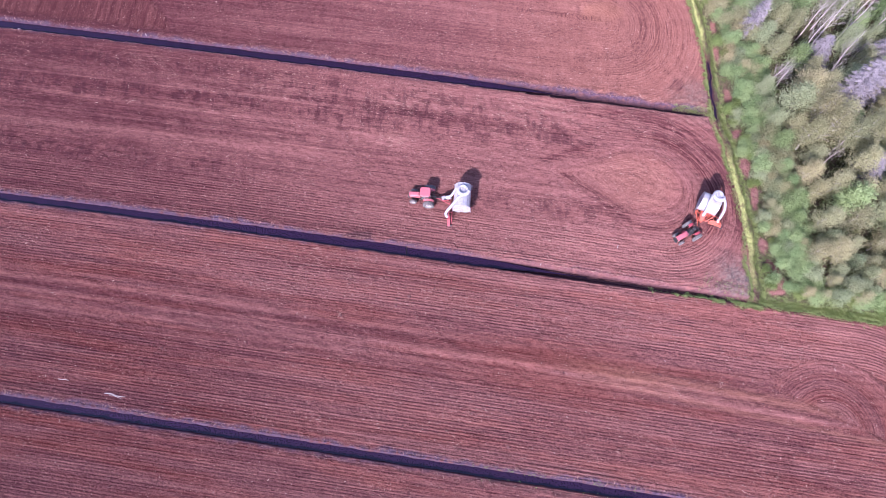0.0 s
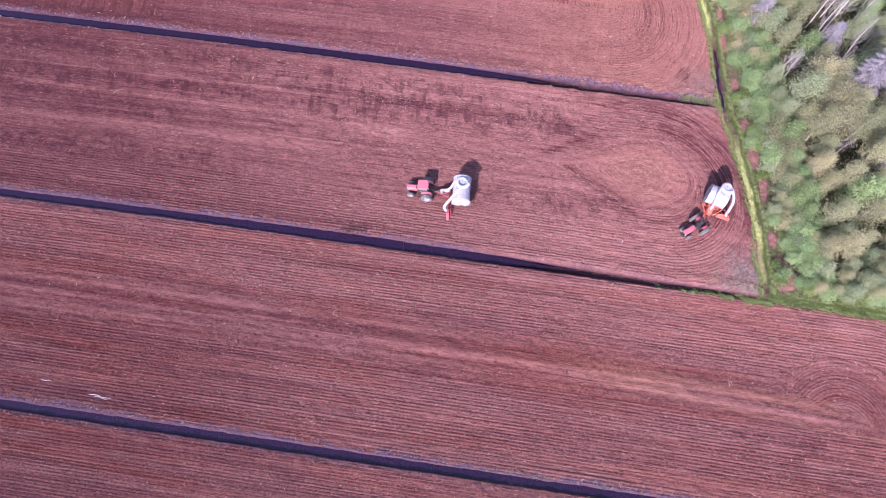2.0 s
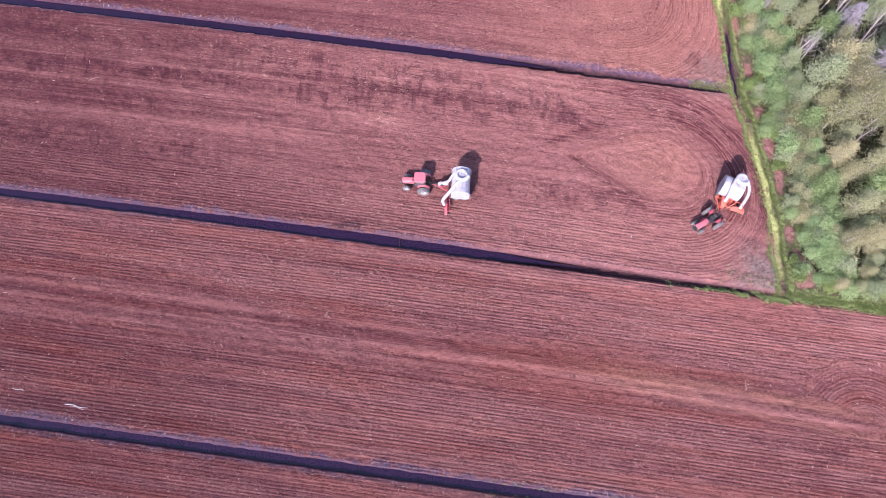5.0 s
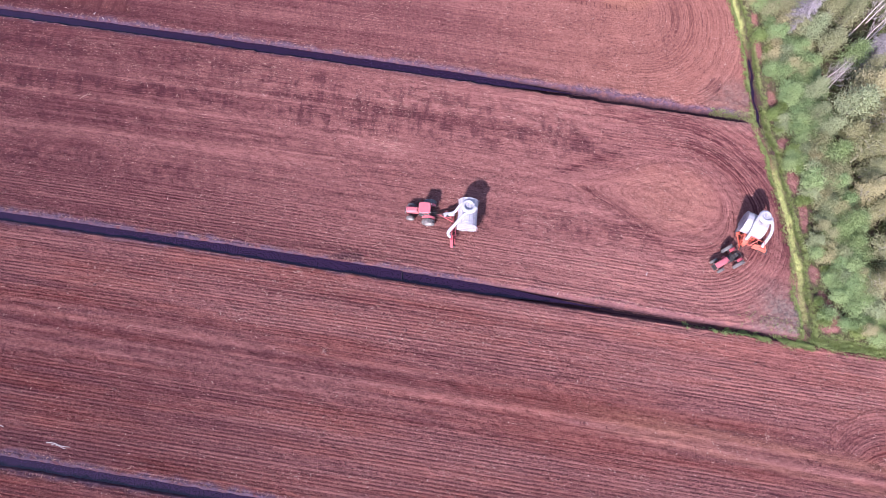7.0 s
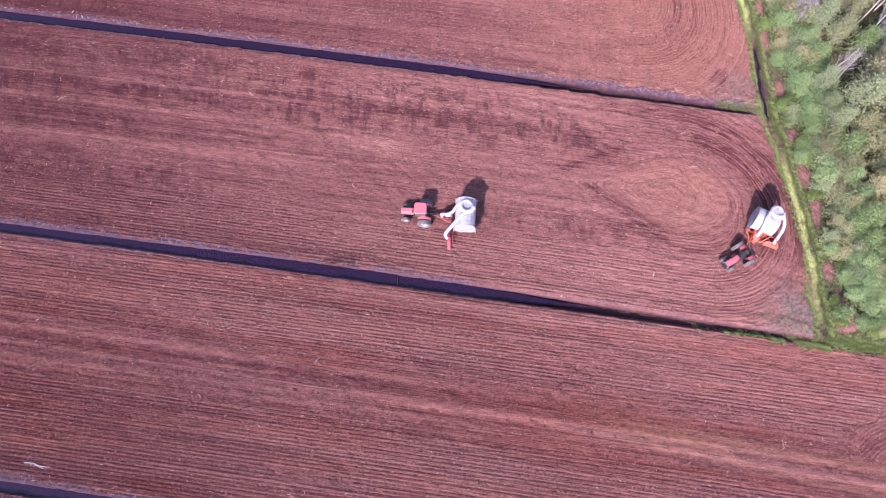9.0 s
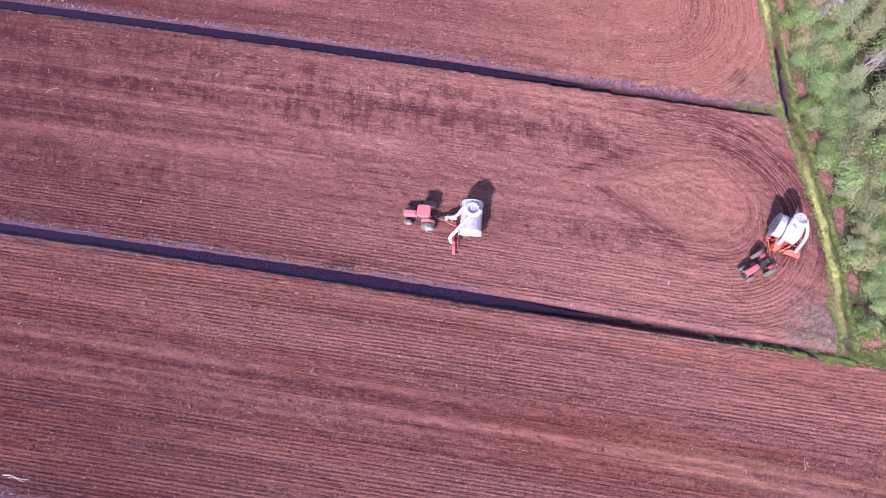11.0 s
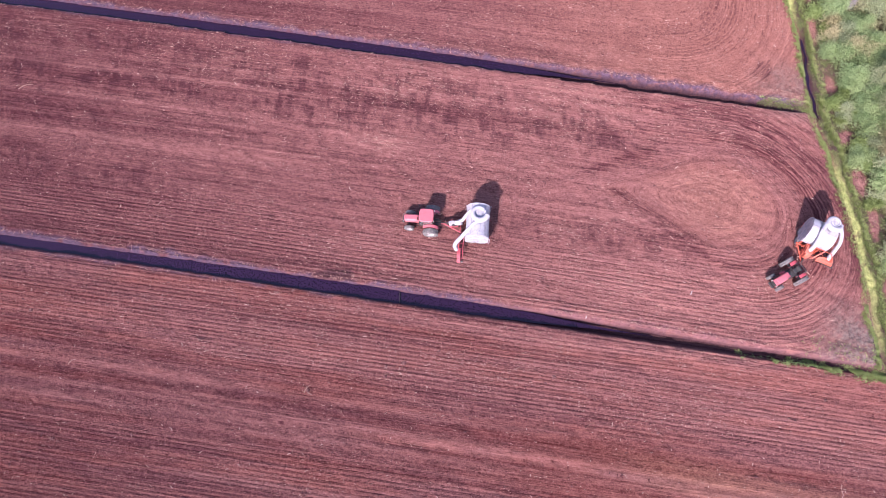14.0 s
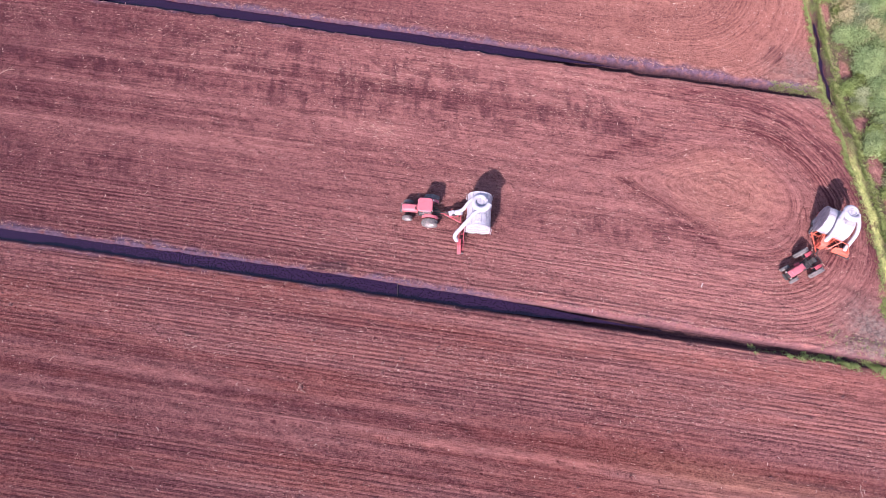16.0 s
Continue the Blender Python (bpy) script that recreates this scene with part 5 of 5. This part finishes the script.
half = rng.uniform(size=n) < 0.5
tufts("herbs", "mid-green herbs on the banks of the ditch by the wood", "weeds", ground_points(edge_line(y) + off * 1.15, y)[clear & half], 0.17, HERB_LEAF, 5, 0.24, 8, 0.15)
clear &= ~half
tufts("grass", "yellow-green grass lining the ditch along the wood", "grass", ground_points(edge_line(y) + off, y)[clear], 0.17, GRASS_LEAF, 3, 0.20, 8, 0.10)
n = 8000
x = 37 + 47 * rng.uniform(size=n) ** 0.85
y = DITCH[2](x) + np.where(x < 53, rng.normal(-0.50, 0.30, n), rng.normal(0.25, 0.46, n))
x, y = x[clods(x, y, 0.6) + 0.6 * clods(x + 9, y, 2.7) > 0.85 - 0.45 * ss(x, 37, 47) - 1.3 * ss(x, 48, 56)], y[clods(x, y, 0.6) + 0.6 * clods(x + 9, y, 2.7) > 0.85 - 0.45 * ss(x, 37, 47) - 1.3 * ss(x, 48, 56)]
fine = rng.uniform(size=len(x)) < 0.5
tufts("herbs", "mid-green herbs along the overgrown ditch", "weeds", ground_points(x, y)[fine], 0.19, HERB_LEAF, 14, 0.2, 7, 0.14)
x, y = x[~fine], y[~fine]
tufts("grass", "bright green grass along the overgrown ditch", "grass", ground_points(x, y), 0.18, GRASS_LEAF, 4, 0.18, 7, 0.10)
n = 1200
x = 52.0 - 8.0 * rng.uniform(size=n) ** 1.6
y = np.where(rng.uniform(size=n) < 0.88, DITCH[1](x) + rng.normal(0.45, 0.18 + 0.55 * ss(x, 47, 51), n), DITCH[2](x) + rng.normal(1.1, 0.8, n))
tufts("grass", "sparse dry grass where the ditches meet", "grass", ground_points(x, y), 0.16, GRASS_LEAF, 6, 0.12, 5)
n = 260
x = np.concatenate([rng.uniform(1.0, 7, 50), rng.uniform(37, 47.5, 100), rng.uniform(8, 34, 110)])
y = np.concatenate([DITCH[2](x[:150]) + np.where(x[:150] < 20, rng.normal(0.0, 0.3, 150), rng.normal(-0.55, 0.2, 150)), DITCH[3](x[150:]) + rng.normal(0.0, 0.45, 110)])
tufts("herbs", "small green weeds growing in the ditch", "weeds", ground_points(x, y) + np.array([0, 0, 0.1]), 0.15, GRASS_LEAF, 8, 0.12, 6, 0.12)
n = 6000
x, y = rng.uniform(53, 86, n), rng.uniform(-9, 58, n)
keep = (x - edge_line(y) > 1.6) & (y > DITCH[2](x) + 1.0)
for a, b, p, q in BARE:
    keep &= ((x - a) / p) ** 2 + ((y - b) / q) ** 2 > 1.0
tufts("undergrowth", "green herbs and ferns covering the forest floor", "undergrowth", ground_points(x[keep], y[keep]), 0.32, UNDER_LEAF, 9, 0.35, 6)


def scraps(name, label, x, y, length, thick, turn, material, seed):
    """Slivers of wood lying on the peat: thin three-sided prisms, one mesh."""
    rg = np.random.default_rng(seed)
    n = len(x)
    c = ground_points(x, y) + np.array([0, 0, 0.045])
    d = np.stack([np.cos(turn), np.sin(turn), rg.normal(0, 0.08, n)], -1) * (length / 2)[:, None]
    s = np.stack([-np.sin(turn), np.cos(turn), np.zeros(n)], -1) * thick[:, None]
    up = np.array([0, 0, 1.0]) * thick[:, None] * 1.4
    bend = s / thick[:, None] * (length * rg.normal(0, 0.11, n))[:, None]
    v = np.stack([c - d - s * 0.5, c - d * 0.9 + s * 0.6, c - d * 0.95 + up, c + bend - s, c + bend + s, c + bend + up, c + d - s * 0.4, c + d * 0.9 + s * 0.4, c + d + up * 0.6], 1).reshape(-1, 3)
    k = (np.arange(n) * 9)[:, None]
    quads = np.concatenate([k + np.array(q) for q in ((0, 3, 5, 2), (1, 2, 5, 4), (3, 6, 8, 5), (4, 5, 8, 7))], 1).reshape(-1, 4)
    return tagged(raw(name, v, quads, material), label, "wood scraps", kind="stuff")


n = 140000
x = rng.uniform(-84, 72, n)
lane = rng.choice(3, n, p=(0.16, 0.46, 0.38))
f = rng.uniform(0.05, 0.95, n)
y = np.choose(lane, [DITCH[1](x) * (1 - f * 0.5) + DITCH[0](x) * f * 0.5, DITCH[2](x) * (1 - f) + DITCH[1](x) * f, DITCH[3](x) * (1 - f) + DITCH[2](x) * f])
extra = rng.uniform(size=n) < 0.10
y = np.where(extra, DITCH[3](x) - rng.uniform(1.5, 12, n), y)
vb = (y - (DITCH[1](x) + DITCH[2](x)) / 2)
vc = (y - (DITCH[2](x) + DITCH[3](x)) / 2)
dense = np.where(vb > -15.5, np.where(vb < 16, 0.22 + 0.75 * ss(vb, 6.5, 10.0) * (1 - 0.6 * ss(x, 28, 40)) + 0.25 * (1 - ss(vb, -9, -6)), 0.40), 0.16 + 0.75 * ss(vc, 3.0, 8.0) * (1 - 0.55 * ss(x, 15, 45)) + 0.25 * (1 - ss(vc, -6, -3)))
dense = dense + 0.9 * np.exp(-((vb - 2.2) / 1.8) ** 2 - ((x + 2) / 5.0) ** 2) + 0.5 * np.exp(-((vb + 5) / 2.5) ** 2 - ((x - 18) / 8.0) ** 2)
dense = dense * (0.55 + 0.45 * ss(x, -60, -5)) * (0.55 + 0.7 * ripple(x, y, 0.35, 2.0) + 0.7 * clods(x, y, 1.7))
keep = (rng.uniform(size=n) < dense) & ((x < edge_line(y) - 1.5) | (y < DITCH[2](x) - 1))
x, y = x[keep], y[keep]
n = len(x)
length = np.clip(rng.lognormal(-2.0, 0.55, n), 0.08, 0.8) * (0.72 + 0.28 * ss(x, -45, 0))
scraps("wood_scraps", "pale splinters of buried wood strewn over the peat", x, y, length, 0.022 + 0.030 * length, np.where(rng.uniform(size=n) < 0.55, -0.15 + rng.normal(0, 0.35, n), rng.uniform(0, 3.14, n)), CHIPS, 12)
n = 5200
x = rng.uniform(-84, 50, n)
which = rng.choice((1, 2, 3), n)
side = np.where(rng.uniform(size=n) < 0.7, 1, -1)
y = np.choose(which - 1, [DITCH[k](x) for k in (1, 2, 3)]) + side * (0.88 + np.abs(rng.normal(0, 0.35, n)))
length = np.clip(rng.lognormal(-1.75, 0.5, n), 0.08, 0.8)
scraps("wood_scraps", "bleached roots and splinters on the ditch rim", x, y, length, 0.018 + 0.035 * length, rng.uniform(0, 3.14, n), CHIPS, 13)


n = 2100
x, f = rng.uniform(-84, 70, n), rng.uniform(0.06, 0.94, n)
lane = rng.choice(4, n, p=(0.15, 0.36, 0.36, 0.13))
y = np.choose(lane, [DITCH[1](x) + 20 * f, DITCH[2](x) * (1 - f) + DITCH[1](x) * f, DITCH[3](x) * (1 - f) + DITCH[2](x) * f, DITCH[3](x) - 14 * f])
keep = ((x < edge_line(y) - 2.0) | (y < DITCH[2](x) - 1)) & (clods(x, y, 3.1) > -0.5)
x, y = x[keep], y[keep]
n = len(x)
length = np.clip(rng.lognormal(-1.5, 0.35, n), 0.14, 0.6)
scraps("wood_scraps", "bright dry chunks of old roots scattered on the fields", x, y, length, 0.03 + 0.045 * length, rng.uniform(0, 3.14, n), DRY_ROOT, 15)
n = 2200
x, f = rng.uniform(-84, 70, n), rng.uniform(0.06, 0.94, n)
lane = rng.choice(4, n, p=(0.12, 0.38, 0.38, 0.12))
y = np.choose(lane, [DITCH[1](x) + 20 * f, DITCH[2](x) * (1 - f) + DITCH[1](x) * f, DITCH[3](x) * (1 - f) + DITCH[2](x) * f, DITCH[3](x) - 14 * f])
keep = ((x < edge_line(y) - 2.0) | (y < DITCH[2](x) - 1)) & (clods(x + 50, y, 2.7) > -0.35)
x, y = x[keep], y[keep]
n = len(x)
length = np.clip(rng.lognormal(-1.65, 0.4, n), 0.12, 0.5)
lumps = scraps("peat_clods", "dark torn peat clods lying on the milled fields", x, y, length, 0.035 + 0.11 * length, np.where(rng.uniform(size=n) < 0.6, -0.15, 1.2) + rng.normal(0, 0.3, n), CLOD, 16)
tagged(lumps, category="peat clods")


px, py = [], []
for a, b, p, q in BARE + ((51.8, 29.5, 0.6, 6.0),):
    k = int(26 * p * q)
    px.append(a + rng.normal(0, 0.5 * p, k)), py.append(b + rng.normal(0, 0.5 * q, k))
x, y = np.concatenate(px), np.concatenate(py)
n = len(x)
length = np.clip(rng.lognormal(-1.5, 0.5, n), 0.12, 1.0)
scraps("wood_scraps", "fallen twigs and sticks on bare peat by the wood", x, y, length, 0.014 + 0.016 * length, rng.uniform(0, 3.14, n), CHIPS, 14)


def log(points, r):
    bm = bmesh.new()
    tube(bm, curve_points(points, 4), r, 8)
    ob = smooth(part("log", bm, DEAD_WOOD, None), 50)
    return tagged(ob, "pale bleached birch log lying on the peat", "log")


log([(-43.3, -21.75, 0.06), (-42.3, -21.80, 0.09), (-41.4, -22.12, 0.08), (-40.2, -22.25, 0.06)], [0.068 - 0.003 * k for k in range(13)])
log([(-42.6, -21.98, 0.05), (-41.9, -22.06, 0.07), (-41.1, -22.38, 0.06), (-40.7, -22.45, 0.05)], [0.045 - 0.002 * k for k in range(13)])
log([(-50.6, -19.7, 0.05), (-50.0, -19.85, 0.06), (-49.5, -19.8, 0.06), (-49.0, -20.0, 0.05)], [0.05 - 0.002 * k for k in range(13)])

# the board that dams the middle ditch
dam = new("ditch_dam", None)
tagged(dam, "wet black board dam holding back water in the ditch", "dam")
yd = float(DITCH[2](0.0))
for k in range(5):
    bm = bmesh.new()
    box(bm, (0.06, 0.36, 0.85), (0.0, yd - 0.76 + 0.38 * k, -0.785), bevel=0.008)
    part("board", bm, WET_BOARD, dam)


def root_clump(x, y, size, seed):
    """A torn-up peat clod with a few broken roots sticking out."""
    rg = np.random.default_rng(seed)
    ob = new("root_clump", None)
    tagged(ob, "dark peat clod with broken brown roots on the field", "root clump", "root clumps on the fields")
    bm = bmesh.new()
    bmesh.ops.create_icosphere(bm, subdivisions=2, radius=0.30)
    for v in bm.verts:
        k = 0.75 + 0.5 * noise.noise(v.co * 5 + Vector((seed, 0, 0)))
        v.co = Vector((v.co.x * k * 1.25, v.co.y * k, max(-0.03, v.co.z * k * 0.75 + 0.03)))
    part("clod", bm, CLOD, ob)
    for k in range(4):
        a = rg.uniform(0, 6.28)
        r = rg.uniform(0.3, 0.75)
        bm = bmesh.new()
        pts = curve_points([(0.08 * math.cos(a), 0.08 * math.sin(a), 0.16), (r * 0.5 * math.cos(a + 0.2), r * 0.5 * math.sin(a + 0.2), 0.22), (r * math.cos(a), r * math.sin(a), rg.uniform(0.05, 0.2))], 3)
        tube(bm, pts, [0.020 - 0.002 * j for j in range(len(pts))], 5)
        part("root", bm, CHIPS, ob)
    z = float(ground_height(np.array([x]), np.array([y]))[0])
    ob.matrix_basis = Matrix.LocRotScale((x, y, z), Euler((0, 0, rg.uniform(0, 6.28))), (size, size, size))
    return ob


CLUMPS = ((0.7, -7.2, 1.0), (-1.3, -8.6, 0.9), (16.8, -8.6, 0.8), (-9.5, -10.1, 0.8), (-41.1, -1.6, 0.9), (-35.9, -15.2, 0.9), (-27.6, -14.8, 0.6), (27.4, -14.3, 0.6), (45.3, -10.9, 0.6),
          (15.1, -28.7, 0.9), (-1.2, -7.6, 0.7))
for k, (x, y, size) in enumerate(CLUMPS):
    root_clump(x, y, size, 200 + k)


def birch_chunk(x, y, length, turn, r=0.06):
    """A short bleached piece of birch lying on the rim of a ditch."""
    c, d = Vector((x, y, float(ground_height(np.array([x]), np.array([y]))[0]) + r * 0.8)), Vector((math.cos(turn), math.sin(turn), 0)) * length / 2
    bm = bmesh.new()
    tube(bm, [c - d, c - d * 0.3 + Vector((0, 0, 0.02)), c + d * 0.4, c + d], [r * 0.8, r, r * 0.95, r * 0.6], 8)
    ob = smooth(part("birch_chunk", bm, DEAD_WOOD, None), 50)
    return tagged(ob, "short bleached birch chunk lying on dark peat", "wood", "birch chunks on the ditch rims")


for x, y, length, turn in ((-71.8, 42.5, 0.45, 0.4), (-71.1, 42.2, 0.4, -0.3), (-49.1, 41.5, 0.45, 0.9), (-43.5, 39.4, 0.75, -0.2), (-39.0, 38.75, 0.8, -0.15), (-34.6, 38.0, 0.6, 0.1),
                           (20.7, -2.1, 0.35, 1.2), (32.6, 0.7, 0.5, 1.1), (-47.6, 40.6, 0.5, -0.9)):
    birch_chunk(x, y, length, turn)


def fallen_branch(x, y, length, turn, seed):
    """A dry branch on the ground: a bent stem with a few side shoots."""
    rg = np.random.default_rng(seed)
    ob = new("fallen_branch", None)
    tagged(ob, "dry pale bent branch lying on the peat", "branch", "branches on the fields")
    stem = curve_points([(-length / 2, 0, 0.05), (-length * 0.15, length * 0.07, 0.10), (length * 0.2, length * 0.06, 0.09), (length / 2, -length * 0.05, 0.05)], 4)
    bm = bmesh.new()
    tube(bm, stem, [0.050 - 0.0024 * k for k in range(len(stem))], 7)
    smooth(part("stem", bm, CHIPS, ob), 50)
    for k in range(3):
        p = stem[3 + 3 * k]
        a = rg.uniform(0.4, 0.9) * rg.choice((-1, 1))
        q = p + Vector((math.cos(a), math.sin(a), 0.05)) * length * rg.uniform(0.18, 0.34)
        bm = bmesh.new()
        tube(bm, [p, p.lerp(q, 0.5) + Vector((0, 0, 0.03)), q], [0.026, 0.02, 0.01], 5)
        part("shoot", bm, CHIPS, ob)
    z = float(ground_height(np.array([x]), np.array([y]))[0])
    ob.matrix_basis = pose(x, y, z, 0, 0, math.degrees(turn))
    return ob


for k, (x, y, length, turn) in enumerate(((-47.7, 26.9, 1.9, 0.42), (-13.7, 0.35, 1.4, 0.05), (-9.6, -10.0, 1.0, 1.0), (-9.4, -10.3, 0.9, 2.4), (45.5, -19.7, 1.1, 1.6), (-35.4, -7.2, 0.9, 0.7))):
    fallen_branch(x, y, length, turn, 300 + k)
